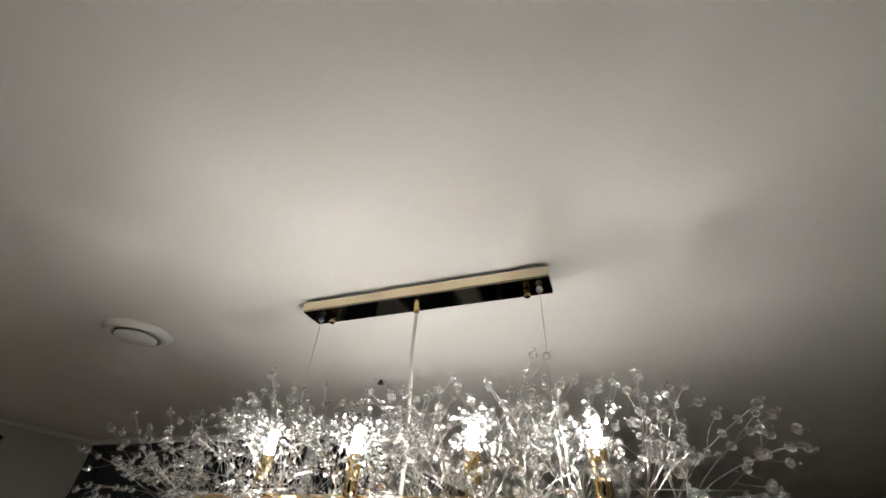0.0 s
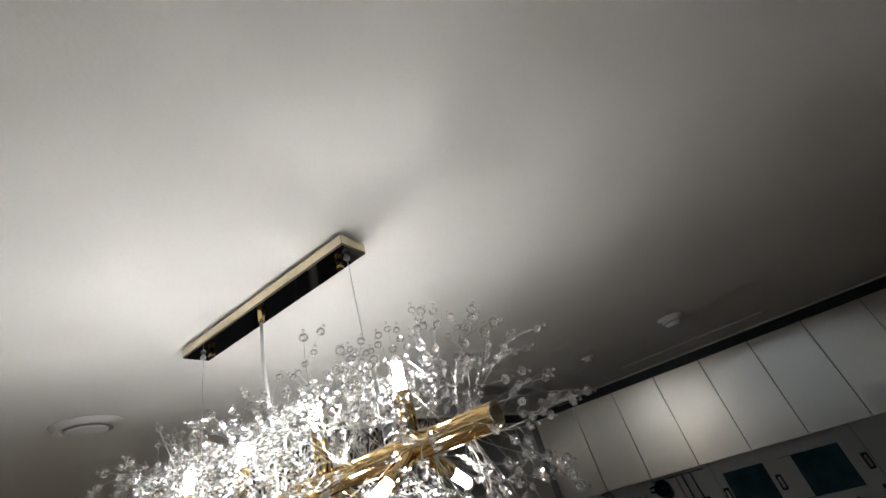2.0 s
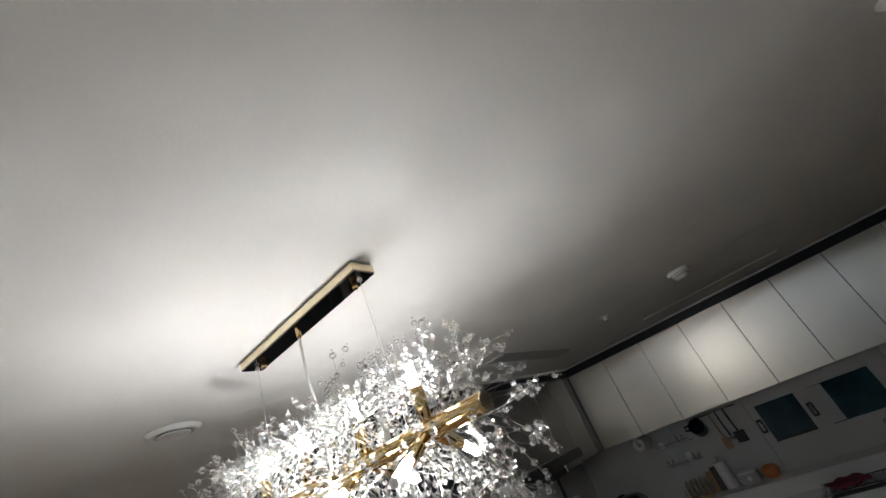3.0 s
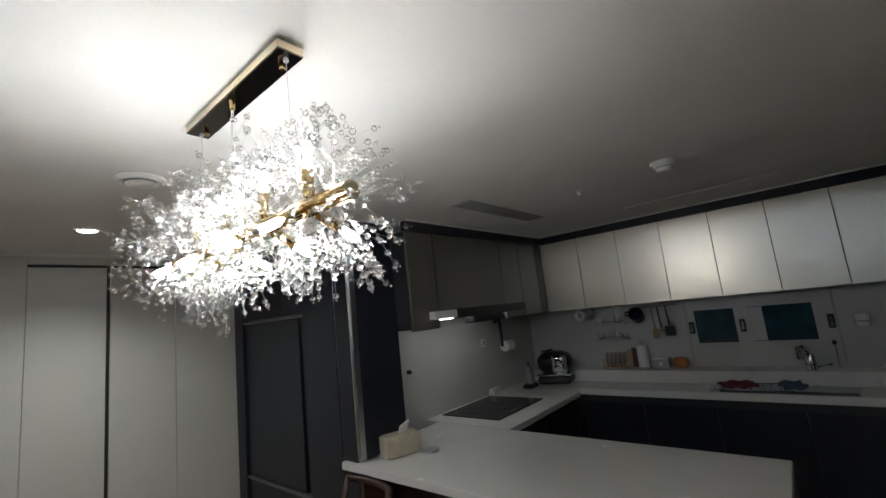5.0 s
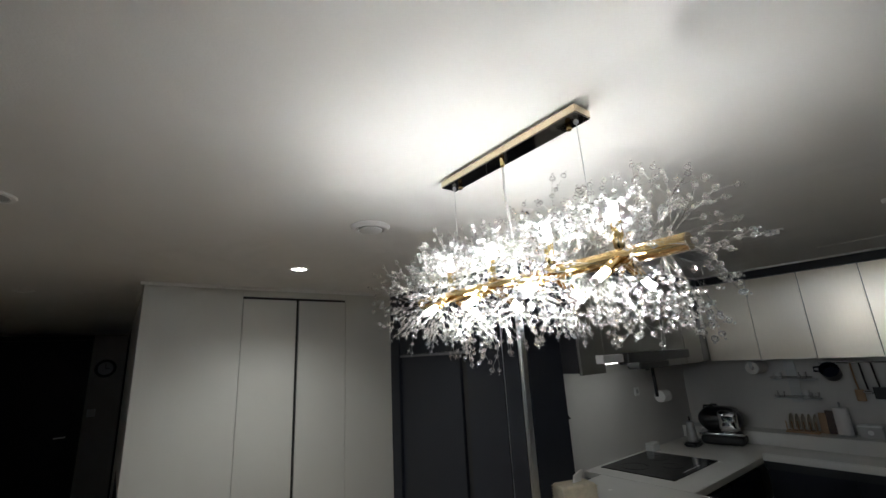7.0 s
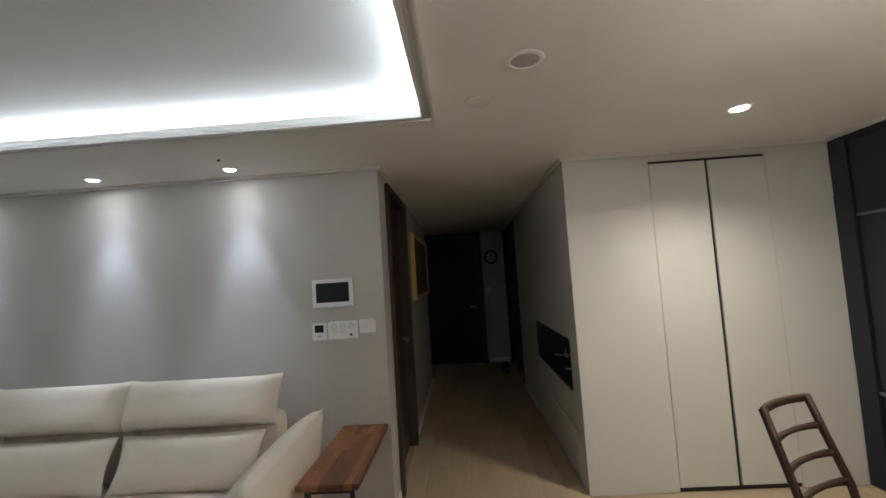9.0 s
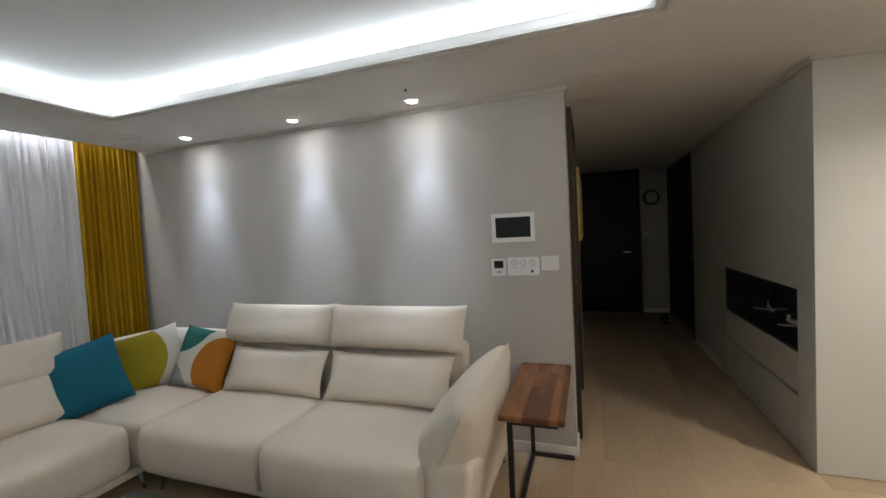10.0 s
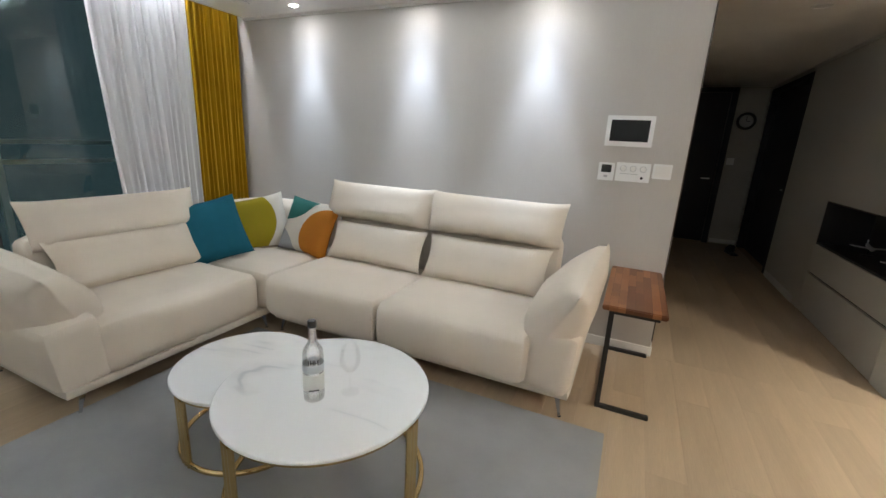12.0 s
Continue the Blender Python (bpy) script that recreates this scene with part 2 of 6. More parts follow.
def patches(name, ground, blobs):
    """A printed cloth: discs of colour (x, y, radius, colour) on a plain ground, later ones on top."""
    m, nt, p = nodes_of(name)
    n, l = nt.nodes, nt.links
    tc, sep = n.new("ShaderNodeTexCoord"), n.new("ShaderNodeSeparateXYZ")
    l.new(tc.outputs["Object"], sep.inputs[0])
    flat = n.new("ShaderNodeCombineXYZ")
    l.new(sep.outputs[0], flat.inputs[0])
    l.new(sep.outputs[1], flat.inputs[1])
    last = None
    for bx, by, br, col in blobs:
        d, c = n.new("ShaderNodeVectorMath"), n.new("ShaderNodeMath")
        d.operation, c.operation = "DISTANCE", "LESS_THAN"
        d.inputs[1].default_value = (bx, by, 0)
        c.inputs[1].default_value = br
        l.new(flat.outputs[0], d.inputs[0])
        l.new(d.outputs["Value"], c.inputs[0])
        mix = n.new("ShaderNodeMix")
        mix.data_type = "RGBA"
        mix.inputs[6].default_value, mix.inputs[7].default_value = (*ground, 1), (*col, 1)
        if last:
            l.new(last, mix.inputs[6])
        l.new(c.outputs[0], mix.inputs[0])
        last = mix.outputs[2]
    l.new(last, p.inputs["Base Color"])
    w, b = n.new("ShaderNodeTexNoise"), n.new("ShaderNodeBump")
    w.inputs["Scale"].default_value = 400
    l.new(tc.outputs["Object"], w.inputs[0])
    b.inputs["Strength"].default_value, b.inputs["Distance"].default_value = 0.2, 0.01
    l.new(w.outputs[0], b.inputs["Height"])
    l.new(b.outputs[0], p.inputs["Normal"])
    p.inputs["Roughness"].default_value = 0.9
    return m


M_MARBLE, M_BLOCK = marble(), butcher_block()
M_PRINT1 = patches("mustard_print", (0.66, 0.62, 0.55), [(-0.13, 0.02, 0.27, (0.34, 0.27, 0.008))])
M_PRINT2 = patches("orange_print", (0.66, 0.62, 0.55), [(-0.22, 0.29, 0.275, (0.02, 0.15, 0.13)), (-0.27, -0.27, 0.235, (0.33, 0.33, 0.35)), (0.205, -0.05, 0.225, (0.48, 0.17, 0.012))])


# ---------- mesh helpers ----------
def mesh_of(name, bm, mats, smooth=0.0):
    me = bpy.data.meshes.new(name)
    if smooth:
        for f in bm.faces:
            f.smooth = True
        for e in bm.edges:
            e.smooth = len(e.link_faces) == 2 and e.calc_face_angle(0) < radians(smooth)
    bm.to_mesh(me)
    bm.free()
    for m in mats if isinstance(mats, (list, tuple)) else [mats]:
        me.materials.append(m)
    return me


def part(name, bm, material, parent=None, label="", smooth=35):
    ob = new(name, mesh_of(name, bm, material, smooth))
    if parent:
        ob.parent = parent
    return tagged(ob, label)


def thing(name, at=(0, 0, 0), label="", category="", group="", kind="", turn=0):
    ob = new(name)
    ob.empty_display_size = 0.1
    ob.matrix_basis = pose(*at, 0, 0, turn)
    return tagged(ob, label, category, group, kind)


def box(x0, x1, y0, y1, z0, z1, bevel=0.0, bm=None):
    own = bm if bm is not None else bmesh.new()
    r = bmesh.ops.create_cube(own, size=1)
    for v in r["verts"]:
        v.co = Vector(((x0 + x1) / 2 + v.co.x * (x1 - x0), (y0 + y1) / 2 + v.co.y * (y1 - y0), (z0 + z1) / 2 + v.co.z * (z1 - z0)))
    if bevel:
        edges = {e for v in r["verts"] for e in v.link_edges}
        bmesh.ops.bevel(own, geom=list(edges), offset=bevel, segments=2, affect="EDGES", clamp_overlap=True)
    return own


def rod(p0, p1, r0, r1=None, seg=12, bm=None, caps=True):
    own = bm if bm is not None else bmesh.new()
    p0, p1 = Vector(p0), Vector(p1)
    d = p1 - p0
    m = Matrix.Translation((p0 + p1) / 2) @ d.to_track_quat("Z", "Y").to_matrix().to_4x4()
    bmesh.ops.create_cone(own, cap_ends=caps, segments=seg, radius1=r0, radius2=r0 if r1 is None else r1, depth=d.length, matrix=m)
    return own


def lathe(profile, seg=32, bm=None, at=(0, 0, 0), caps=True):
    """Turned shape from (radius, height) pairs."""
    own = bm if bm is not None else bmesh.new()
    rings = []
    for r, z in profile:
        rings.append([own.verts.new((at[0] + r * math.cos(2 * math.pi * i / seg), at[1] + r * math.sin(2 * math.pi * i / seg), at[2] + z)) for i in range(seg)])
    for a, b in zip(rings, rings[1:]):
        for i in range(seg):
            own.faces.new((a[i], a[(i + 1) % seg], b[(i + 1) % seg], b[i]))
    if caps and profile[0][0] > 1e-4:
        own.faces.new(rings[0][::-1])
    if caps and profile[-1][0] > 1e-4:
        own.faces.new(rings[-1])
    bmesh.ops.remove_doubles(own, verts=own.verts, dist=1e-6)
    return own


def ring(cx, cy, cz, big, small, seg=48, minor=10, bm=None, arc=2 * math.pi, start=0.0):
    own = bm if bm is not None else bmesh.new()
    closed = arc > 6.28
    n = seg if closed else seg + 1
    loops = []
    for i in range(n):
        a = start + arc * i / seg
        loops.append([own.verts.new((cx + (big + small * math.cos(b)) * math.cos(a), cy + (big + small * math.cos(b)) * math.sin(a), cz + small * math.sin(b))) for b in (2 * math.pi * k / minor for k in range(minor))])
    for i in range(seg):
        a, b = loops[i], loops[(i + 1) % n]
        for k in range(minor):
            own.faces.new((a[k], b[k], b[(k + 1) % minor], a[(k + 1) % minor]))
    return own


def tube(points, r, seg=8, bm=None):
    """A bent rod along points."""
    own = bm if bm is not None else bmesh.new()
    pts = [Vector(p) for p in points]
    loops = []
    for i, p in enumerate(pts):
        d = (pts[min(i + 1, len(pts) - 1)] - pts[max(i - 1, 0)]).normalized()
        u = d.orthogonal().normalized() if not loops else (u - d * u.dot(d)).normalized()
        w = d.cross(u)
        loops.append([own.verts.new(p + r * (u * math.cos(a) + w * math.sin(a))) for a in (2 * math.pi * k / seg for k in range(seg))])
    for a, b in zip(loops, loops[1:]):
        for k in range(seg):
            own.faces.new((a[k], a[(k + 1) % seg], b[(k + 1) % seg], b[k]))
    own.faces.new(loops[0][::-1])
    own.faces.new(loops[-1])
    return own


def soft(sx, sy, sz, r, puff=(0, 0, 0), cuts=9, bend=None):
    """A padded block with round edges; puff bulges its faces, bend moves its points."""
    bm = bmesh.new()
    bmesh.ops.create_cube(bm, size=2)
    bmesh.ops.subdivide_edges(bm, edges=bm.edges, cuts=cuts, use_grid_fill=True)
    h = Vector((sx / 2, sy / 2, sz / 2))
    for v in bm.verts:
        n = Vector([math.copysign(abs(c) ** 0.8, c) for c in v.co])
        p = Vector([n[i] * h[i] for i in range(3)])
        core = Vector([max(-(h[i] - min(r, h[i])), min(h[i] - min(r, h[i]), p[i])) for i in range(3)])
        d = p - core
        if d.length > 1e-9:
            p = core + d.normalized() * min(r, max(abs(c) for c in d)) if d.length > 0 else p
        for i in range(3):
            j, k = (i + 1) % 3, (i + 2) % 3
            p[i] += n[i] * puff[i] * max(0, 1 - n[j] ** 2) * max(0, 1 - n[k] ** 2)
        v.co = bend(p, n) if bend else p
    return bm


def pillow(w, h, d, cuts=13, pinch=0.06):
    """A cushion of w by h with pinched corners, d thick in the middle."""
    bm = bmesh.new()
    bmesh.ops.create_cube(bm, size=2)
    bmesh.ops.subdivide_edges(bm, edges=bm.edges, cuts=cuts, use_grid_fill=True)
    for v in bm.verts:
        x, y, z = v.co
        t = (max(0, 1 - x ** 4) * max(0, 1 - y ** 4)) ** 0.42
        v.co = Vector((x * w / 2 * (1 - pinch * (1 - y * y)), y * h / 2 * (1 - pinch * (1 - x * x)), math.copysign(1, z) * (0.004 + t * d / 2) * (abs(z) ** 0.3 if abs(z) < 0.99 else 1)))
        v.co.z += 0.004 * noise.noise(Vector((x * 2.1 + w * 30, y * 2.1, z)))
    return bm


# ---------- the setting ----------
def structure(name, bm, mat, label, smooth=0):
    return tagged(part(name, bm, mat, None, "", smooth), label, name.split("_")[0], kind="structure")


X_WIN, X_CUR, Y_SOFA, X_COR0, X_COR1, Y_WARD = -5.95, -5.67, 2.29, -2.056, -0.775, 2.44
Y_END, Y_STOVE, X_SINK, Y_KEND, Y_SOUTH = 6.95, 1.20, 3.62, -1.96, -3.3
# unseen south end drawn out to -2.95, adding cove light on the sofa
COF = (-4.763, -1.672, -2.95, 1.458)

floor = structure("floor", box(X_WIN - 0.2, X_SINK + 0.2, Y_SOUTH - 0.2, Y_END + 0.2, -0.12, -0.004), M_OAKBASE, "pale oak plank floor of living room and corridor")

# ceiling: slabs round the raised coffer and the curtain recess
bm = bmesh.new()
T = CEIL + 0.12
box(X_CUR, COF[0] - 0.14, Y_SOUTH - 0.1, Y_SOFA, CEIL + 0.02, T, bm=bm)
box(COF[1] + 0.14, X_SINK + 0.1, Y_SOUTH - 0.1, Y_SOFA, CEIL, T, bm=bm)
box(COF[0] - 0.14, COF[1] + 0.14, COF[3] + 0.14, Y_SOFA, CEIL, T, bm=bm)
box(COF[0] - 0.14, COF[1] + 0.14, Y_SOUTH - 0.1, COF[2] - 0.14, CEIL, T, bm=bm)
box(X_CUR, COF[0] - 0.14, Y_SOUTH - 0.1, Y_SOFA, CEIL, CEIL + 0.02, bm=bm)
box(X_COR0 - 0.6, X_SINK + 0.1, Y_SOFA, Y_END + 0.1, CEIL, T, bm=bm)
# ledges of the cove, with an upstand that hides the light strip
for x0, x1, y0, y1 in ((COF[0] - 0.14, COF[0], COF[2] - 0.14, COF[3] + 0.14), (COF[1], COF[1] + 0.14, COF[2] - 0.14, COF[3] + 0.14), (COF[0], COF[1], COF[3], COF[3] + 0.14), (COF[0], COF[1], COF[2] - 0.14, COF[2])):
    box(x0, x1, y0, y1, CEIL, CEIL + 0.015, bm=bm)
U = CEIL + 0.035
box(COF[0] - 0.012, COF[0], COF[2], COF[3], CEIL + 0.015, U, bm=bm)
box(COF[1], COF[1] + 0.012, COF[2], COF[3], CEIL + 0.015, U, bm=bm)
box(COF[0] - 0.012, COF[1] + 0.012, COF[3], COF[3] + 0.012, CEIL + 0.015, U, bm=bm)
box(COF[0] - 0.012, COF[1] + 0.012, COF[2] - 0.012, COF[2], CEIL + 0.015, U, bm=bm)
for x0, x1, y0, y1 in ((COF[0] - 0.2, COF[0] - 0.14, COF[2] - 0.2, COF[3] + 0.2), (COF[1] + 0.14, COF[1] + 0.2, COF[2] - 0.2, COF[3] + 0.2), (COF[0] - 0.14, COF[1] + 0.14, COF[3] + 0.14, COF[3] + 0.2), (COF[0] - 0.14, COF[1] + 0.14, COF[2] - 0.2, COF[2] - 0.14)):
    box(x0, x1, y0, y1, CEIL + 0.10, CEIL + 0.106, bm=bm)
box(X_WIN - 0.1, X_CUR, Y_SOUTH - 0.1, Y_SOFA + 0.1, CEIL + 0.17, CEIL + 0.24, bm=bm)
box(X_CUR, X_CUR + 0.02, Y_SOUTH - 0.1, Y_SOFA, CEIL + 0.02, CEIL + 0.2, bm=bm)
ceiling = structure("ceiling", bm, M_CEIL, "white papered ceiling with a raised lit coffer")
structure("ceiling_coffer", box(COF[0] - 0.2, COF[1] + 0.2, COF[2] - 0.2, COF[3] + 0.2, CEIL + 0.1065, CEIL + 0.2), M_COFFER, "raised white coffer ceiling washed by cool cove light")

# cove light strips; a tall glowing face stands in for the lit back wall
bm = bmesh.new()
for x0, x1, y0, y1 in ((COF[0] - 0.138, COF[0] - 0.132, COF[2] - 0.13, COF[3] + 0.13), (COF[1] + 0.132, COF[1] + 0.138, COF[2] - 0.13, COF[3] + 0.13), (COF[0] - 0.13, COF[1] + 0.13, COF[3] + 0.132, COF[3] + 0.138), (COF[0] - 0.13, COF[1] + 0.13, COF[2] - 0.138, COF[2] - 0.132)):
    box(x0, x1, y0, y1, CEIL + 0.018, CEIL + 0.09, bm=bm)
tagged(part("cove_light_strip", bm, M_COVE, None, "", 0), "cool white cove strip with a glow standing in for the lit wall", "light")
tagged(part("curtain_light_strip", box(X_CUR - 0.05, X_CUR - 0.03, Y_SOUTH, Y_SOFA - 0.02, CEIL + 0.15, CEIL + 0.16), M_CURTAINLED, None, "", 0), "cool white light strip in the curtain recess", "light")

# stepped moulding round the coffer
trim = thing("trim", (0, 0, 0), "white stepped moulding round the ceiling coffer", "trim", kind="structure")
for w0, w1, h in ((0.0, 0.022, 0.012), (0.03, 0.036, 0.010), (0.045, 0.062, 0.014)):
    for x0, x1, y0, y1 in ((COF[0] - w1, COF[0] - w0, COF[2] - w1, COF[3] + w1), (COF[1] + w0, COF[1] + w1, COF[2] - w1, COF[3] + w1), (COF[0] - w0, COF[1] + w0, COF[3] + w0, COF[3] + w1), (COF[0] - w0, COF[1] + w0, COF[2] - w1, COF[2] - w0)):
        part("moulding", box(x0, x1, y0, y1, CEIL - h, CEIL - 0.001), M_TRIM, trim, smooth=0)

# walls
structure("wall_sofa", box(X_WIN - 0.1, X_COR0, Y_SOFA, Y_SOFA + 0.16, 0, CEIL + 0.2), M_WALL, "greige textured wallpaper wall behind the sofa")
bm = bmesh.new()
box(X_COR0 - 0.14, X_COR0, Y_SOFA + 0.16, 2.55, 0, CEIL, bm=bm)
box(X_COR0 - 0.14, X_COR0, 2.55, 3.49, 2.24, CEIL, bm=bm)
box(X_COR0 - 0.14, X_COR0, 3.49, 5.78, 0, CEIL, bm=bm)
box(X_COR0 - 0.5, X_COR0 - 0.4, 5.64, Y_END, 0, CEIL, bm=bm)
box(X_COR0 - 0.5, X_COR0 - 0.14, 5.64, 5.78, 0, CEIL, bm=bm)
structure("wall_corridor", bm, M_WALL2, "grey papered corridor wall with a door opening")
bm = bmesh.new()
box(X_COR0 - 0.5, X_COR1 + 0.8, Y_END, Y_END + 0.12, 0, CEIL, bm=bm)
structure("wall_corridor_end", bm, M_WALL2, "grey papered end wall of the corridor")
bm = bmesh.new()
XW = X_COR1
box(XW, XW + 0.4, Y_WARD + 0.021, 2.65, 0, CEIL - 0.001, bm=bm)
box(XW, XW + 0.4, 2.65, 4.04, 1.01, CEIL - 0.001, bm=bm)
box(XW + 0.38, XW + 0.4, 2.65, 4.04, 0.0, 1.01, bm=bm)
structure("wall_corridor_cabinet", bm, M_CREAM, "cream panelled corridor wall over an open niche")
bm = bmesh.new()
box(XW, XW + 0.4, 4.04, 5.25, 0, CEIL - 0.001, bm=bm)
box(XW, XW + 0.1, 5.25, 6.9, 2.26, CEIL - 0.001, bm=bm)
box(XW, XW + 0.1, 6.85, Y_END, 0, 2.26, bm=bm)
structure("wall_corridor_panel", bm, M_CREAM, "cream panelled corridor wall by the side room door")
bm = bmesh.new()
box(XW + 0.9, XW + 1.0, 5.25, 6.95, 0, CEIL, bm=bm)
box(XW + 0.1, XW + 0.9, 5.13, 5.25, 0, CEIL, bm=bm)
structure("wall_side_room", bm, M_NAVY, "dark wall beyond the corridor door")
structure("wall_stove", box(1.402, X_SINK + 0.1, Y_STOVE, Y_STOVE + 0.1, 0, CEIL), M_TILE, "pale grey splashback wall behind the hob")
bm = bmesh.new()
WY0, WY1, WZ0, WZ1 = -1.24, -0.31, 1.03, 1.55
box(X_SINK, X_SINK + 0.12, Y_KEND - 0.1, WY0, 0, CEIL, bm=bm)
box(X_SINK, X_SINK + 0.12, WY1, Y_STOVE, 0, CEIL, bm=bm)
box(X_SINK, X_SINK + 0.12, WY0, WY1, 0, WZ0, bm=bm)
box(X_SINK, X_SINK + 0.12, WY0, WY1, WZ1, CEIL, bm=bm)
structure("wall_sink", bm, M_TILE, "pale grey splashback wall with a low window")
bm = bmesh.new()
box(0.9, X_SINK, Y_KEND - 0.1, Y_KEND, 0, CEIL, bm=bm)
box(0.8, 0.9, Y_SOUTH, Y_KEND, 0, CEIL, bm=bm)
structure("wall_kitchen_end", bm, M_CHAR2, "dark end wall of the kitchen")
# out of view; kept pale so that it reflects light to the sofa
structure("wall_south", box(X_WIN - 0.1, 0.9, Y_SOUTH - 0.1, Y_SOUTH, 0, CEIL + 0.2), M_BOUNCEWALL, "unseen living room wall, set pale to bounce light")
bm = bmesh.new()
box(X_WIN - 0.08, X_WIN + 0.08, Y_SOUTH, Y_SOFA, 0, 0.27, bm=bm)
box(X_WIN - 0.08, X_WIN + 0.08, Y_SOUTH, Y_SOFA, 2.24, CEIL + 0.17, bm=bm)
structure("wall_window", bm, M_WALL2, "low wall and head of the balcony window")

base = thing("baseboard", (0, 0, 0), "white baseboard along the walls", "baseboard", kind="structure")
for x0, x1, y0, y1 in ((X_CUR, X_COR0, Y_SOFA - 0.012, Y_SOFA), (X_COR0, X_COR0 + 0.012, Y_SOFA - 0.012, 2.49), (X_COR0, X_COR0 + 0.012, 3.55, 5.78), (-1.13, X_COR1, Y_END - 0.012, Y_END), (X_COR1 - 0.012, X_COR1, 4.2, 5.19)):
    part("board", box(x0, x1, y0, y1, 0.0, 0.07, 0.003), M_TRIM, base, smooth=0)
crown = thing("trim", (0, 0, 0), "thin white ceiling moulding along the walls", "trim", kind="structure")
for x0, x1, y0, y1, m in ((X_CUR, X_COR0 + 0.02, Y_SOFA - 0.02, Y_SOFA, M_TRIM), (X_COR0, X_COR0 + 0.02, Y_SOFA, 5.78, M_TRIM), (X_COR1 - 0.02, X_COR1, Y_WARD - 0.02, 5.25, M_TRIM), (X_COR1, 1.03, Y_WARD - 0.02, Y_WARD, M_TRIM), (1.01, 1.03, 0.95, Y_WARD - 0.02, M_TRIM)):
    part("moulding", box(x0, x1, y0, y1, CEIL - 0.022, CEIL - 0.001), m, crown, smooth=0)

# balcony window
win = thing("window_1", (X_WIN, 0, 0), "dark framed sliding balcony window", "window", kind="structure")
for y0, y1 in ((-3.3, -3.22), (-2.0, -1.86), (-0.62, -0.54), (0.30, 0.52), (2.2, 2.29)):
    part("window_frame", box(-0.05, 0.05, y0, y1, 0.27, 2.24, 0.004), M_WFRAME, win, smooth=0)
for z0, z1 in ((0.27, 0.33), (2.19, 2.24)):
    part("window_frame", box(-0.055, 0.055, -3.3, 2.29, z0, z1, 0.004), M_WFRAME, win, smooth=0)
part("window_sill", box(-0.02, 0.10, -3.3, 2.29, 0.262, 0.285, 0.004), M_TRIM, win, smooth=0)
part("handle", box(0.05, 0.075, 0.44, 0.47, 1.22, 1.36, 0.006), M_STEEL, win)
for y0, y1 in ((-3.22, -2.0), (-1.86, -0.62), (-0.54, 0.30), (0.52, 2.2)):
    pane = part("pane", box(-0.006, 0.006, y0, y1, 0.33, 2.19), M_PANE, win, smooth=0)
    pane.visible_shadow = False

# balcony outside the window
structure("balcony_floor", box(-7.35, X_WIN - 0.21, Y_SOUTH - 0.1, Y_SOFA + 0.3, -0.14, -0.02), M_TILE, "pale concrete balcony floor")
M_RAILPAINT = surface("grey_green_paint", (0.30, 0.36, 0.36), 0.45, vary=0.1, bump=0.02)
br = thing("balcony_railing", (-7.15, 0, -0.02), "grey-green metal balcony railing in the dark", "railing")
for z in (1.175, 1.005, 0.10):
    part("rail", box(-0.022, 0.022, -3.2, 2.5, z - 0.02, z + 0.02, 0.004), M_RAILPAINT, br, smooth=0)
for k in range(5):
    part("post", box(-0.025, 0.025, -3.2 + k * 1.4 - 0.025, -3.2 + k * 1.4 + 0.025, 0.001, 1.153, 0.004), M_RAILPAINT, br, smooth=0)

# corridor doors
def flat_door(name, at, turn, w, h, mat, label, frame_w=0.06):
    d = thing(name, at, label, "door", kind="structure", turn=turn)
    part("door_frame", box(-0.02, frame_w, -0.03, 0.12, 0, h, 0.003), mat, d, smooth=0)
    part("door_frame", box(w - frame_w, w + 0.02, -0.03, 0.12, 0, h, 0.003), mat, d, smooth=0)
    part("door_frame", box(frame_w, w - frame_w, -0.03, 0.12, h - frame_w, h, 0.003), mat, d, smooth=0)
    leaf = part("leaf", box(frame_w, w - frame_w, 0.05, 0.09, 0.005, h - frame_w, 0.003), mat, d, smooth=0)
    part("panel", box(frame_w + 0.1, w - frame_w - 0.1, 0.043, 0.051, 0.15, h - 0.2, 0.003), mat, leaf, smooth=0)
    lever = rod((w - frame_w - 0.07, 0.05, 0.98), (w - frame_w - 0.07, 0.0, 0.98), 0.009)
    box(w - frame_w - 0.18, w - frame_w - 0.06, -0.012, 0.004, 0.972, 0.988, 0.003, bm=lever)
    part("door_handle", lever, M_STEEL, leaf, "steel lever handle")
    return d


flat_door("door_1", (X_COR0, 2.55, 0), 90, 0.94, 2.24, M_DOORBROWN, "dark brown wooden door in the corridor wall")
flat_door("door_2", (-2.3, Y_END - 0.06, 0), 0, 1.12, 2.28, M_NAVY, "dark navy panelled door at the corridor end")
flat_door("door_3", (X_COR1 + 0.03, 6.86, 0), -90, 1.58, 2.25, M_NAVY, "dark navy door in the corridor")

# cream wardrobe beside the corridor
ward = thing("wardrobe", (0, Y_WARD, 0), "cream lacquered built-in wardrobe with dark finger channel", "wardrobe")
part("body", box(X_COR1 + 0.41, 1.03, 0.02, 0.62, 0.0, CEIL - 0.002), M_CREAM, ward, smooth=0)
part("side_panel", box(X_COR1, -0.183, 0.0, 0.02, 0.0, CEIL - 0.023, 0.001), M_CREAM, ward, smooth=0)
part("side_panel", box(0.608, 1.03, 0.0, 0.02, 0.0, CEIL - 0.023, 0.001), M_CREAM, ward, smooth=0)
part("top_panel", box(-0.181, 0.606, 0.0, 0.02, 2.232, CEIL - 0.023, 0.001), M_CREAM, ward, smooth=0)
part("channel", box(-0.181, 0.606, 0.012, 0.022, 2.214, 2.231), M_BLACKP, ward, smooth=0)
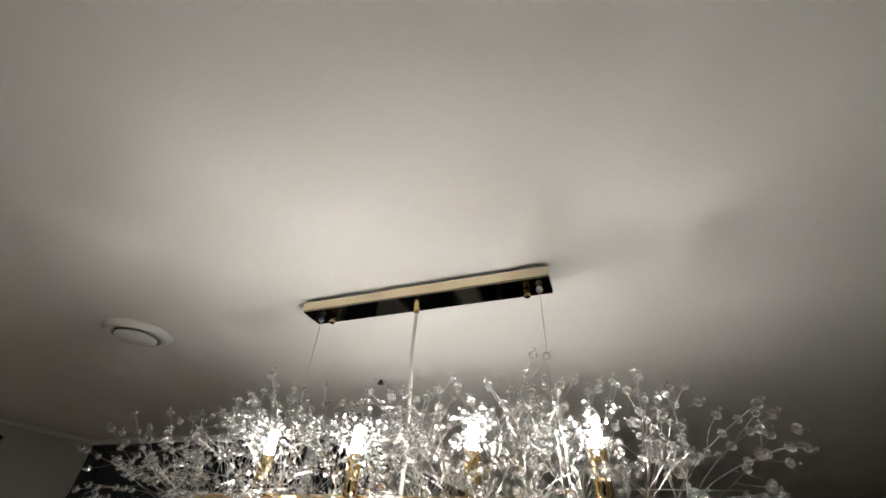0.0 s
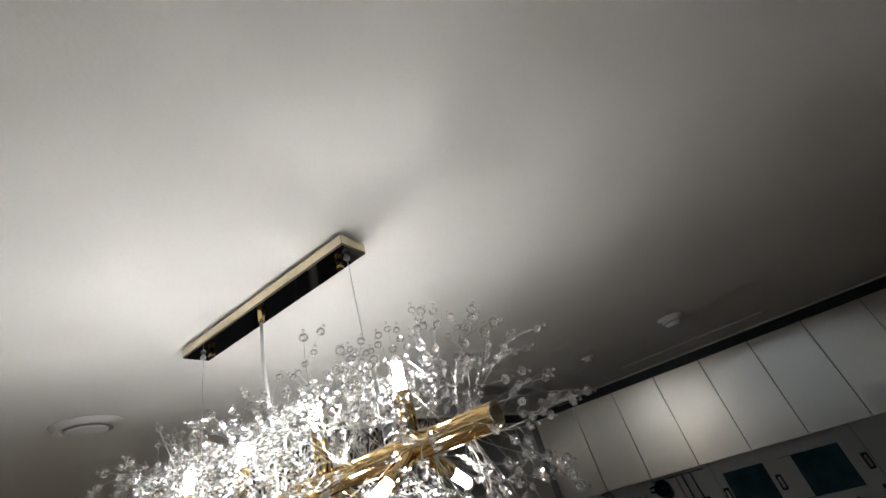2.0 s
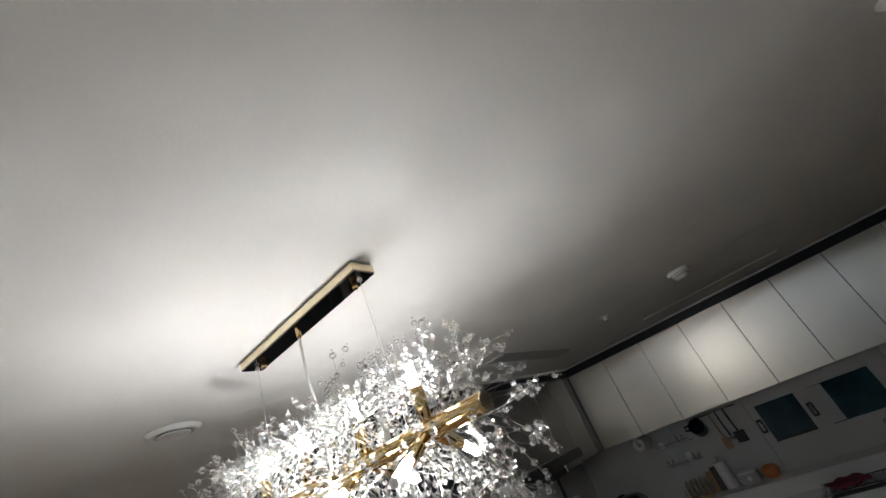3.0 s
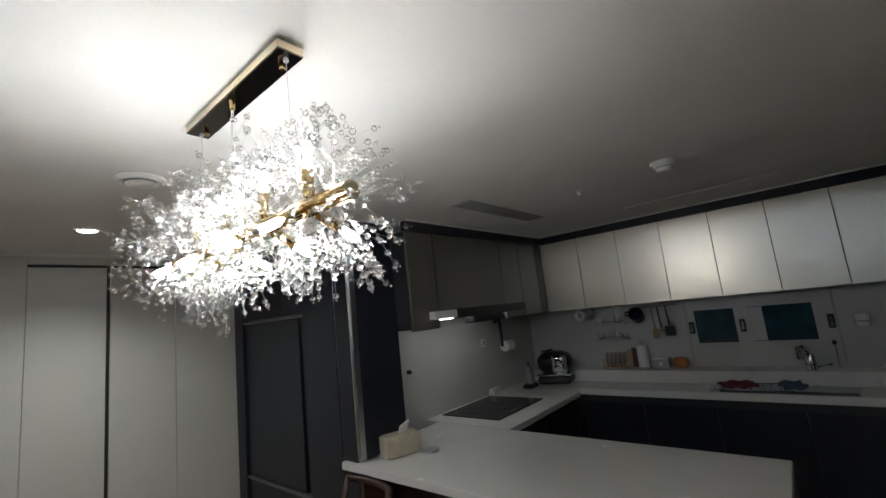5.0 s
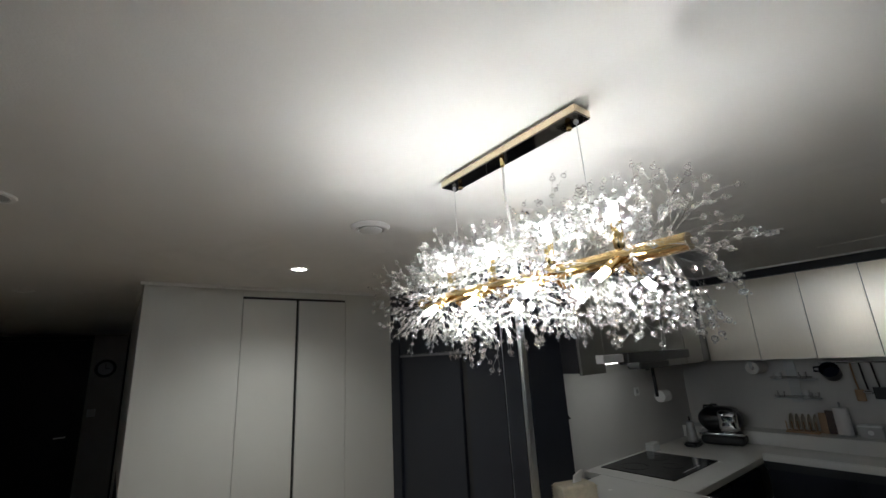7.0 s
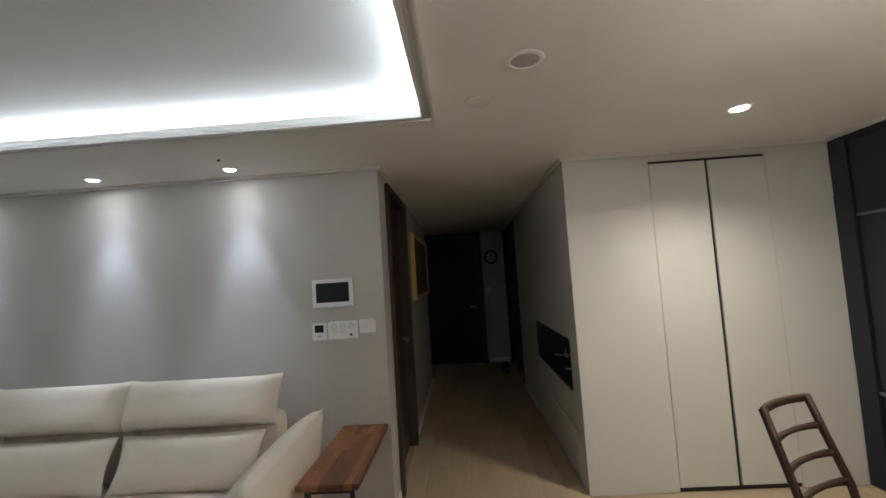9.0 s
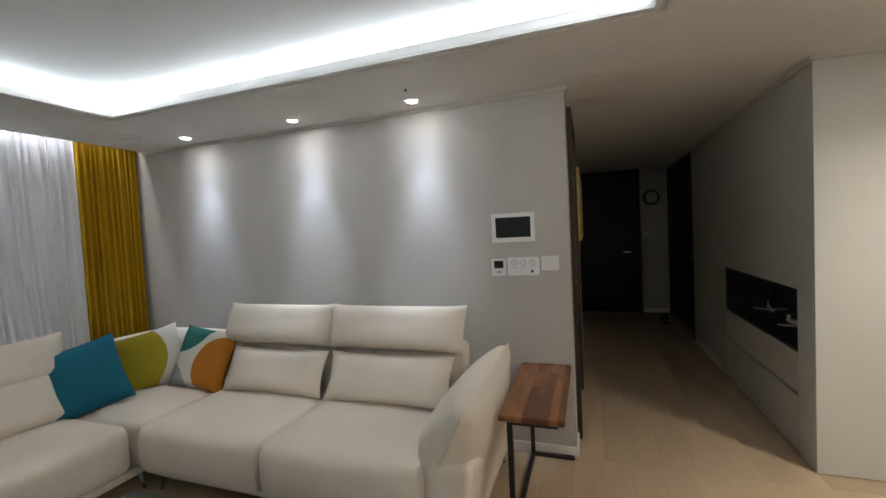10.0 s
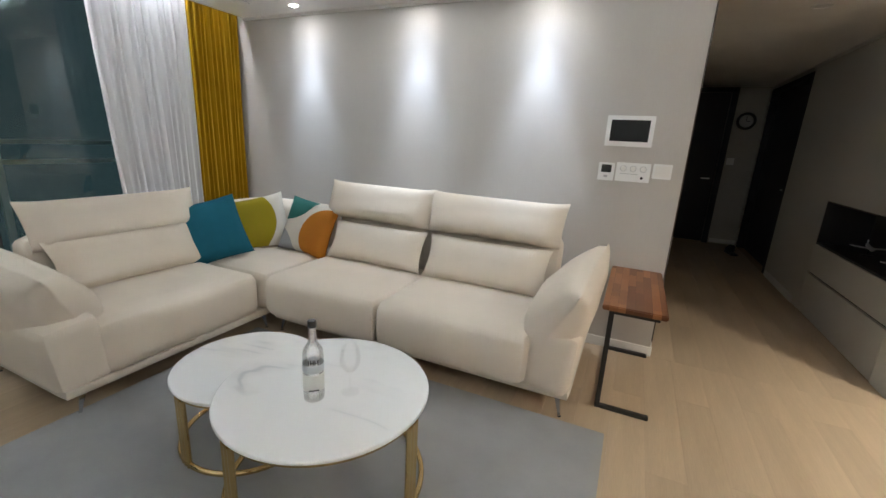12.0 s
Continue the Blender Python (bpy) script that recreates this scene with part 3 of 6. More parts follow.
part("channel", box(0.203, 0.221, 0.010, 0.022, 0.03, 2.214), M_BLACKM, ward, smooth=0)
part("door", box(-0.180, 0.201, -0.001, 0.019, 0.03, 2.212, 0.0015), M_CREAM, ward, smooth=0)
part("door", box(0.223, 0.605, -0.001, 0.019, 0.03, 2.212, 0.0015), M_CREAM, ward, smooth=0)
part("plinth", box(-0.180, 0.605, 0.012, 0.02, 0.0, 0.026), M_BLACKM, ward, smooth=0)

# niche lining and drawers in the corridor cabinet
nic = thing("niche_cabinet", (X_COR1, 2.65, 0), "cream drawer cabinet with a dark open niche", "cabinet")
part("lining", box(0.34, 0.375, 0.0, 1.39, 0.64, 1.01), M_CHAR2, nic, smooth=0)
part("shelf", box(0.004, 0.34, 0.0, 1.39, 0.625, 0.642, 0.002), M_CHAR2, nic, smooth=0)
part("lining", box(0.004, 0.34, 0.0, 0.012, 0.642, 1.008), M_CHAR2, nic, smooth=0)
part("lining", box(0.004, 0.34, 1.378, 1.389, 0.642, 1.008), M_CHAR2, nic, smooth=0)
part("lining", box(0.004, 0.34, 0.012, 1.378, 0.998, 1.009), M_CHAR2, nic, smooth=0)
part("drawer", box(0.0, 0.33, 0.004, 1.386, 0.375, 0.622, 0.002), M_CREAM, nic, smooth=0)
part("drawer", box(0.0, 0.33, 0.004, 1.386, 0.004, 0.356, 0.002), M_CREAM, nic, smooth=0)
part("recess", box(0.02, 0.33, 0.0, 1.389, 0.0, 0.62), M_CHAR2, nic, smooth=0)

# ---------- tall charcoal kitchen wall with built-in refrigerator ----------
XF = 1.03
tall = thing("tall_cabinet", (XF, 0, 0), "tall charcoal lacquered cabinet wall with steel corner strip", "cabinet")
part("body", box(0.051, 0.37, 0.951, 2.43, 0.0, CEIL - 0.003), M_CHAR2, tall, smooth=0)
part("filler", box(0.0, 0.05, 2.31, 2.438, 0.0, CEIL - 0.024, 0.002), M_CHAR, tall, smooth=0)
part("filler", box(0.0, 0.05, 1.435, 2.307, 2.24, CEIL - 0.024, 0.002), M_CHAR, tall, smooth=0)
part("door", box(0.012, 0.05, 1.44, 2.305, 1.765, 2.237, 0.002), M_CHAR, tall, smooth=0)
part("door", box(0.0, 0.05, 1.085, 1.432, 0.06, CEIL - 0.024, 0.002), M_CHAR, tall, smooth=0)
part("side_panel", box(0.0, 0.05, 0.95, 1.078, 0.0, CEIL - 0.024, 0.002), M_CHAR, tall, smooth=0)
part("trim_strip", box(0.004, 0.02, 1.0785, 1.0845, 0.9, CEIL - 0.024), M_STEEL, tall, smooth=0)
part("end_panel", box(0.052, 0.37, 0.925, 0.95, 0.905, CEIL - 0.024, 0.002), M_CHAR, tall, smooth=0)
part("corner_strip", box(-0.004, 0.05, 0.922, 0.948, 0.905, CEIL - 0.024, 0.008), M_STEEL, tall, "brushed steel corner strip", 30)
fridge = thing("refrigerator", (XF, 1.44, 0), "charcoal built-in refrigerator with pale handle rails", "refrigerator")
part("door", box(0.02, 0.055, 0.085, 0.865, 0.632, 1.742, 0.003), M_CHAR, fridge, smooth=0)
part("freezer_drawer", box(0.02, 0.055, 0.085, 0.865, 0.06, 0.600, 0.003), M_CHAR, fridge, smooth=0)
part("handle_rail", box(0.006, 0.05, 0.0, 0.865, 1.744, 1.760, 0.002), M_RAIL, fridge, smooth=0)
part("handle_rail", box(0.006, 0.05, 0.0, 0.865, 0.606, 0.626, 0.002), M_RAIL, fridge, smooth=0)
part("hinge_post", box(0.035, 0.056, 0.0, 0.08, 0.06, 1.742, 0.002), M_BLACKP, fridge, smooth=0)

# ---------- kitchen units ----------
CT = 0.9
worktop = thing("worktop", (0, 0, 0), "white quartz U-shaped kitchen worktop", "worktop")
part("slab", box(1.0, 1.853, -0.93, 1.06, CT - 0.04, CT, 0.003), M_STONE, worktop, smooth=0)
part("slab", box(1.8535, X_SINK, 0.463, Y_STOVE, CT - 0.04, CT, 0.003), M_STONE, worktop, smooth=0)
part("slab", box(2.9985, 3.03, -1.95, 0.4625, CT - 0.022, CT, 0.003), M_STONE, worktop, smooth=0)
part("slab", box(3.0305, X_SINK, -0.46, 0.4625, CT - 0.04, CT, 0.003), M_STONE, worktop, smooth=0)
part("slab", box(3.0305, X_SINK, -1.95, -1.26, CT - 0.04, CT, 0.003), M_STONE, worktop, smooth=0)
part("slab", box(3.4205, X_SINK, -1.2595, -0.4605, CT - 0.04, CT, 0.003), M_STONE, worktop, smooth=0)
part("front_rail", box(2.975, 3.03, -1.95, 0.4625, CT - 0.075, CT - 0.0225), M_CHAR2, worktop, "dark rail under the edge", 0)
part("front_lip", box(2.966, 2.998, -1.95, 0.4625, CT - 0.022, CT + 0.028, 0.006), M_STONE, worktop, "raised white drip edge", 30)
part("ledge", box(3.40, X_SINK - 0.001, -1.45, Y_STOVE - 0.002, CT + 0.001, 1.0, 0.004), M_STONE, worktop, "raised white back ledge", 0)


def base_unit(x0, x1, y0, y1, side, label="charcoal lacquered kitchen base cabinet"):
    u = tagged(thing("base_cabinet", ((x0 + x1) / 2, (y0 + y1) / 2, 0)), label, "cabinet", "kitchen base cabinets")
    hx, hy = (x1 - x0) / 2, (y1 - y0) / 2
    part("carcass", box(-hx + 0.02, hx - 0.02, -hy + 0.001, hy - 0.001, 0.08, CT - 0.042), M_CHAR2, u, smooth=0)
    part("plinth", box(-hx + 0.06, hx - 0.06, -hy + 0.001, hy - 0.001, 0.0, 0.08), M_BLACKM, u, smooth=0)
    f = {"-x": (-hx, -hx + 0.019, -hy + 0.003, hy - 0.003), "+x": (hx - 0.019, hx, -hy + 0.003, hy - 0.003), "-y": (-hx + 0.021, hx - 0.021, -hy - 0.019, -hy)}[side]
    part("door", box(*f, 0.085, CT - 0.075, 0.002), M_CHAR, u, smooth=0)
    return u


for i in range(4):
    base_unit(1.28, 1.83, -0.91 + i * 0.46, -0.91 + (i + 1) * 0.46, "+x")
for i in range(5):
    base_unit(3.0, 3.6, -1.94 + i * 0.48, -1.94 + (i + 1) * 0.48, "-x")
for i in range(2):
    base_unit(1.86 + i * 0.55, 1.86 + (i + 1) * 0.55, 0.50, 1.19, "-y")
pen = thing("peninsula_panel", (1.25, 0, 0), "dark brown panel under the breakfast counter", "panel")
part("panel", box(0, 0.028, -0.92, 0.93, 0, CT - 0.041, 0.002), M_DARKWOOD, pen, smooth=0)
part("end_panel", box(0, 0.6, -0.928, -0.9205, 0, CT - 0.041, 0.002), M_DARKWOOD, pen, smooth=0)
part("bracket", box(-0.23, 0, 0.90, 0.93, 0, CT - 0.041, 0.002), M_DARKWOOD, pen, smooth=0)


def wall_unit(x0, x1, y0, y1, z0, z1, face, mat, label, n=1):
    u = tagged(thing("wall_cabinet", ((x0 + x1) / 2, (y0 + y1) / 2, z0)), label, "cabinet", "kitchen wall cabinets")
    hx, hy, h = (x1 - x0) / 2, (y1 - y0) / 2, z1 - z0
    if face == "-x":
        part("carcass", box(-hx + 0.02, hx, -hy + 0.0005, hy - 0.0005, 0.0, h), M_CHAR2, u, smooth=0)
        part("door", box(-hx, -hx + 0.018, -hy + 0.003, hy - 0.003, -0.012, h - 0.002, 0.0015), mat, u, smooth=0)
    else:
        part("carcass", box(-hx + 0.0005, hx - 0.0005, -hy + 0.02, hy, 0.0, h), M_CHAR2, u, smooth=0)
        w = 2 * hx / n
        for k in range(n):
            part("door", box(-hx + k * w + 0.003, -hx + (k + 1) * w - 0.003, -hy, -hy + 0.018, -0.012, h - 0.002, 0.0015), mat, u, smooth=0)
    return u


UZ0, UZ1, UXF = 1.585, 2.222, 3.265
for k in range(8):
    y1 = 0.770 - 0.3525 * k
    y0 = y1 - 0.3525
    if k == 0:
        y1 = 0.788
    wall_unit(UXF, X_SINK - 0.001, max(y0, -1.94), y1, UZ0, UZ1, "-x", M_METALDOOR, "brushed champagne metal kitchen wall cabinet")
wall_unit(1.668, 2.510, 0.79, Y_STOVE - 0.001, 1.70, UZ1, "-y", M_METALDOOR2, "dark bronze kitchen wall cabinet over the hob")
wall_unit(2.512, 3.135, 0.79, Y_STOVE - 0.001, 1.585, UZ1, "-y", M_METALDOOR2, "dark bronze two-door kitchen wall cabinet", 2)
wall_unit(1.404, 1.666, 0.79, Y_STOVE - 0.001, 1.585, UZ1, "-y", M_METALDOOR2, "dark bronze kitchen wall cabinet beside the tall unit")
fil = thing("cabinet_trim", (0, 0, 0), "charcoal fascia and corner post of the wall cabinets", "trim", kind="structure")
part("fascia", box(1.403, 3.25, 0.775, 0.82, 2.224, CEIL - 0.014), M_CHAR, fil, smooth=0)
part("fascia", box(3.25, 3.30, -1.94, 0.775, 2.224, CEIL - 0.014), M_CHAR, fil, smooth=0)
part("corner_post", box(3.137, 3.275, 0.792, 0.86, 1.58, 2.2235), M_CHAR, fil, smooth=0)
part("shadow_line", box(1.403, 3.25, 0.765, 0.775, CEIL - 0.014, CEIL - 0.002), M_TRIM, fil, smooth=0)
part("shadow_line", box(3.235, 3.25, -1.94, 0.765, CEIL - 0.014, CEIL - 0.002), M_TRIM, fil, smooth=0)


# ---------- dining chandelier ----------
TX, TY0, TY1, TZ = -0.026, -0.50, 0.385, 1.91
chand = thing("chandelier", (TX, -0.06, CEIL), "brass bar chandelier with sprays of clear crystal beads, lit", "chandelier")


def rel(p):
    return (p[0] - TX, p[1] + 0.06, p[2] - CEIL)


canopy = part("canopy", box(-0.031, 0.031, -0.268, 0.262, -0.028, -0.0075, 0.001), M_GOLD2, chand, "champagne brass ceiling plate", 0)
part("mounting_plate", box(-0.024, 0.024, -0.25, 0.245, -0.0074, -0.0005), M_WHITEP, canopy, "", 0)
part("canopy_face", box(-0.0295, 0.0295, -0.2665, 0.2605, -0.0305, -0.0282), M_BLACKMIRROR, canopy, "polished dark underside", 0)
for yy in (-0.222, 0.205):
    part("knob", lathe([(0.006, -0.047), (0.007, -0.0455), (0.007, -0.034), (0.005, -0.031)], 16, at=(0.004, yy, 0)), M_GOLD, canopy)
for yy in (-0.246, 0.232):
    w = rod((0.0, yy, -0.03), (0.004, yy * 1.02, TZ - CEIL), 0.0009, seg=6)
    lathe([(0.0055, -0.041), (0.0065, -0.036), (0.003, -0.03)], 12, bm=w, at=(0, yy, 0))
    part("suspension_wire", w, M_STEEL, chand)
part("cord_grip", lathe([(0.004, -0.062), (0.006, -0.058), (0.0075, -0.036), (0.0075, -0.031)], 14, at=(-0.014, -0.005, 0)), M_GOLD, canopy)
cord = [(-0.014, -0.005, -0.06), (-0.015, -0.005, -0.10), (-0.014, -0.004, -0.15), (-0.010, -0.006, -0.20), (-0.004, -0.005, -0.26), (0.0, -0.004, -0.32), (0.0, -0.002, TZ - CEIL)]
part("power_cord", tube(cord, 0.0035, 8), M_CORD, chand, "translucent power cord")
bm = bmesh.new()
rod(rel((TX, TY0, TZ)), rel((TX, TY1, TZ)), 0.0185, seg=32, bm=bm)
bar = part("bar", bm, M_GOLD, chand, "round brass bar")
for yy in (TY0 - 0.001, TY1 + 0.001):
    part("end_cap", rod(rel((TX, yy - 0.002, TZ)), rel((TX, yy + 0.002, TZ)), 0.0178, seg=32), M_GOLD2, bar)

BULB_Y = (-0.365, -0.180, 0.030, 0.215)
HOLD = mesh_of("lamp_holder", lathe([(0.010, 0.015), (0.0125, 0.024), (0.0125, 0.078), (0.0115, 0.080), (0.011, 0.076)], 20), M_GOLD, 35)
BULB = mesh_of("bulb", lathe([(0.006, 0.074), (0.0078, 0.082), (0.0078, 0.122), (0.0, 0.1225)], 16), M_BULB, 60)
TIP = mesh_of("bulb_tip", lathe([(0.0084, 0.1232), (0.0082, 0.127), (0.0066, 0.132), (0.003, 0.1355), (0.0, 0.136)], 16), M_FROST, 60)
for yy in BULB_Y:
    for ang in (0, 118, 242):
        m = pose(0, yy + 0.06, TZ - CEIL, 0, ang, 0)
        h = new("lamp_holder", HOLD)
        h.parent, h.matrix_basis = chand, m
        for nm, me in (("bulb", BULB), ("bulb_tip", TIP)):
            b = new(nm, me)
            b.parent = h


def spray(seed, wires, reach, fan):
    """Wires that fan out from one point, with twigs and cut beads."""
    rnd = random.Random(seed)
    bm = bmesh.new()

    def bead(p, d, r):
        n0 = len(bm.faces)
        m = Matrix.Translation(p) @ d.to_track_quat("Z", "Y").to_matrix().to_4x4() @ pose(0, 0, 0, 0, 0, rnd.uniform(0, 360)) @ Matrix.Diagonal((r, r, r * 0.92, 1))
        bmesh.ops.create_icosphere(bm, subdivisions=2, radius=1, matrix=m)
        bm.faces.ensure_lookup_table()
        for f in bm.faces[n0:]:
            f.material_index = 1

    def wire(p, d, length, r, beads, twigs):
        pts, q, v = [p.copy()], p.copy(), d.normalized()
        steps = 6
        curl = Vector((rnd.uniform(-1, 1), rnd.uniform(-1, 1), rnd.uniform(-0.3, 0.3))) * 0.15
        for i in range(steps):
            v = (v + curl + Vector((rnd.uniform(-1, 1), rnd.uniform(-1, 1), 0)) * 0.05).normalized()
            q = q + v * (length / steps)
            pts.append(q.copy())
            f = (i + 1) / steps
            if 0.55 < f < 0.9 and beads and twigs and rnd.random() < 0.75:
                bead(q, v, rnd.uniform(0.0050, 0.0064))
            if twigs and 0.45 < f < 0.95 and rnd.random() < 0.75:
                side = (v + Vector((rnd.uniform(-1, 1), rnd.uniform(-1, 1), rnd.uniform(-0.2, 0.6))) * 0.9).normalized()
                wire(q, side, rnd.uniform(0.022, 0.05), 0.0004, True, False)
        tube(pts, r * 0.75, 3, bm=bm)
        bead(q + v * 0.004, v, rnd.uniform(0.0052, 0.0068))
        bead(q + v * 0.0135, v, 0.0022)

    for k in range(wires):
        a = 2 * math.pi * (k + rnd.random()) / wires
        s = fan * math.sqrt(rnd.random())
        wire(Vector((0, 0, 0.017)), Vector((math.cos(a) * s, math.sin(a) * s, 1)), reach * rnd.uniform(0.66, 1.16), 0.0006, True, True)
    return mesh_of("crystal_spray", bm, [M_WIRE, M_CRYSTAL], 0)


SPRAYS = [spray(s, 5, 0.145, 0.75) for s in range(6)] + [spray(20 + s, 4, 0.175, 0.8) for s in range(4)]
rnd = random.Random(5)
for i in range(114):
    f = (i + 0.5) / 114
    ang = (i * 137.5 + rnd.uniform(-18, 18)) % 360
    if (236 < ang < 282 or 84 < ang < 128) and i % 4:
        continue
    f = min(1, max(0, f + rnd.uniform(-0.03, 0.03)))
    yy = TY0 + 0.035 + f * (TY1 - TY0 - 0.05)
    lean = (f - 0.5) * (44 if f > 0.5 else 30) * abs(f - 0.5) * 2 + rnd.uniform(-14, 14)
    if f < 0.12 and math.cos(radians(ang)) > 0.5 and i % 2:
        continue
    s = new("crystal_spray", rnd.choice(SPRAYS))
    s.parent = chand
    s.matrix_basis = pose(0, yy + 0.06, TZ - CEIL) @ pose(0, 0, 0, 0, ang, 0) @ pose(0, 0, 0, -lean, 0, 0) @ pose(0, 0, 0, 0, 0, rnd.uniform(0, 360)) @ Matrix.Scale(rnd.uniform(0.88, 1.12), 4)
for i in range(11):
    s = new("crystal_spray", rnd.choice(SPRAYS))
    s.parent = chand
    s.matrix_basis = pose(0, TY0 + 0.12 + (i + 0.5) / 11 * 0.74 + rnd.uniform(-0.015, 0.015), TZ - CEIL) @ pose(0, 0, 0, 0, (-40, 14, -16, 38)[i % 4] + rnd.uniform(-12, 12), 0) @ pose(0, 0, 0, rnd.uniform(-14, 14), 0, 0) @ pose(0, 0, 0, 0, 0, rnd.uniform(0, 360)) @ Matrix.Scale(rnd.uniform(0.85, 1.05), 4)
for side, yy, n in ((-1, TY0, 4), (1, TY1, 9)):
    for i in range(n):
        s = new("crystal_spray", SPRAYS[(i + 3 * (side < 0)) % 10])
        s.parent = chand
        s.matrix_basis = pose(0, yy - side * (0.012 if side > 0 else 0.05) + 0.06, TZ - CEIL) @ pose(0, 0, 0, 0, i * 360 / n + 15, 0) @ pose(0, 0, 0, -side * rnd.uniform(35, 62 if side > 0 else 50), 0, 0) @ pose(0, 0, 0, 0, 0, rnd.uniform(0, 360))

# ---------- ceiling fittings ----------
def downlight(x, y, r, lens, label, group=""):
    t = thing("downlight", (x, y, CEIL), label, "downlight", group)
    part("rim", lathe([(r * 0.78, -0.002), (r * 0.8, -0.006), (r, -0.005), (r, -0.0005)], 32, caps=False), M_WHITEP, t)
    part("lens", lathe([(r * 0.78, -0.0015), (0.0, -0.0035)][::-1], 32), lens, t)


for sx in (-2.975, -3.893, -4.916):
    downlight(sx, 2.10, 0.042, M_SPOTLENS, "small round lit downlight over the sofa wall", "wall washer downlights")
downlight(-0.027, 1.704, 0.055, M_DOWNLENS, "round lit downlight before the wardrobe")
downlight(-1.401, 1.356, 0.065, M_CEIL, "round white ceiling blanking cover")
downlight(-1.408, 3.03, 0.055, M_WHITEP, "round unlit corridor downlight")


def air_valve(x, y, r, label):
    t = thing("ceiling_vent", (x, y, CEIL), label, "vent")
    part("rim", lathe([(r * 0.66, -0.004), (r * 0.72, -0.016), (r * 0.86, -0.016), (r, -0.004), (r, -0.0005)], 40, caps=False), M_WHITEP, t)
    part("throat", lathe([(r * 0.66, -0.002), (0.0, -0.002)][::-1], 40), M_GREYP, t)
    part("disc", lathe([(0.0, -0.026), (r * 0.5, -0.025), (r * 0.6, -0.020), (r * 0.6, -0.016), (0.0, -0.012)], 40), M_WHITEP, t)


air_valve(-0.031, 0.758, 0.085, "round white ceiling air valve by the chandelier")
air_valve(-5.235, 1.888, 0.085, "round white ceiling air valve by the curtains")
sp = thing("ceiling_speaker", (-1.246, 1.017, CEIL), "round white ceiling sensor with grey face", "sensor")
part("rim", lathe([(0.052, -0.003), (0.056, -0.009), (0.068, -0.007), (0.072, -0.0005)], 36), M_WHITEP, sp)
part("face", lathe([(0.0, -0.006), (0.053, -0.004)], 36), M_GREYP, sp)
sm = thing("smoke_detector", (1.80, -0.673, CEIL), "white smoke detector on the kitchen ceiling", "detector")
part("base", lathe([(0.055, -0.018), (0.058, -0.002), (0.058, -0.0005)], 32), M_WHITEP, sm)
part("chamber", lathe([(0.0, -0.050), (0.026, -0.048), (0.036, -0.036), (0.045, -0.018)], 32), M_WHITEP, sm)
part("vent_ring", ring(0, 0, -0.030, 0.040, 0.003, 32, 8), M_GREYP, sm)
sm2 = thing("gas_detector", (1.926, -0.189, CEIL), "small white heat detector on the kitchen ceiling", "detector")
part("base", lathe([(0.032, -0.006), (0.034, -0.0005)], 24), M_WHITEP, sm2)
part("cap", lathe([(0.0, -0.026), (0.014, -0.024), (0.018, -0.006)], 24), M_WHITEP, sm2)
for x, y, c, lab in ((0.443, 0.27, M_BLACKP, "small dark sprinkler head by the chandelier"), (-2.914, 1.871, M_BLACKP, "small dark sprinkler head above the sofa"), (-5.5, 0.99, M_STEEL, "small metal sprinkler head by the window")):
    t = thing("sprinkler_head", (x, y, CEIL), lab, "sprinkler")
    part("collar", lathe([(0.012, -0.004), (0.022, -0.002), (0.024, -0.0005)], 20), M_WHITEP, t)
    part("head", lathe([(0.0, -0.016), (0.010, -0.0155), (0.010, -0.012), (0.005, -0.011), (0.006, -0.004)], 16), c, t)
sl = thing("ceiling_spotlight", (0.481, -1.423, CEIL), "small white tilted ceiling camera spot", "spotlight")
part("dome", lathe([(0.0, -0.026), (0.02, -0.024), (0.034, -0.012), (0.042, -0.0005)], 28), M_WHITEP, sl)
part("eye", lathe([(0.0, -0.008), (0.014, -0.006), (0.018, 0.004)], 20, at=(-0.014, 0.014, -0.018)), M_SCREEN, sl)
gr = thing("air_conditioner_grille", (1.9, 0.34, CEIL), "grey slotted ceiling air conditioner grille", "grille")
part("frame", box(-0.47, 0.47, -0.07, 0.07, -0.006, -0.001, 0.002), M_GREYP, gr, smooth=0)
for k in range(6):
    part("slat", box(-0.455, 0.455, -0.058 + k * 0.02, -0.048 + k * 0.02, -0.010, -0.006), M_GREYP, gr, smooth=0)
ap = thing("access_panel", (2.93, -0.66, CEIL), "flush white ceiling access panel", "panel")
part("panel", box(-0.17, 0.17, -0.465, 0.465, -0.004, -0.0006, 0.001), M_CEIL, ap, smooth=0)
part("edge_strip", box(-0.18, -0.172, -0.465, 0.465, -0.006, -0.0006), M_TRIM, ap, smooth=0)

# ---------- living room: sectional sofa ----------
SX, SY = -3.5, 1.75
sofa = thing("sectional_sofa", (SX, SY, 0), "cream fabric L-shaped sectional sofa with raised headrests", "sofa")


def pad(name, at, size, r, puff=(0, 0, 0), rot=(0, 0, 0), mat=None, label="", bend=None, cuts=9, parent=None):
    ob = part(name, soft(*size, r, puff, cuts, bend), mat or M_SOFA, parent or sofa, label, 60)
    ob.matrix_basis = pose(at[0] - SX, at[1] - SY, at[2], *rot)
    return ob


def leaning(turn, tilt, spin=0):
    """Upright facing the given way, leaned back by tilt degrees, spun in its own plane."""
    return pose(0, 0, 0, 0, 0, turn) @ pose(0, 0, 0, 90 - tilt, 0, 0) @ pose(0, 0, 0, 0, 0, spin)


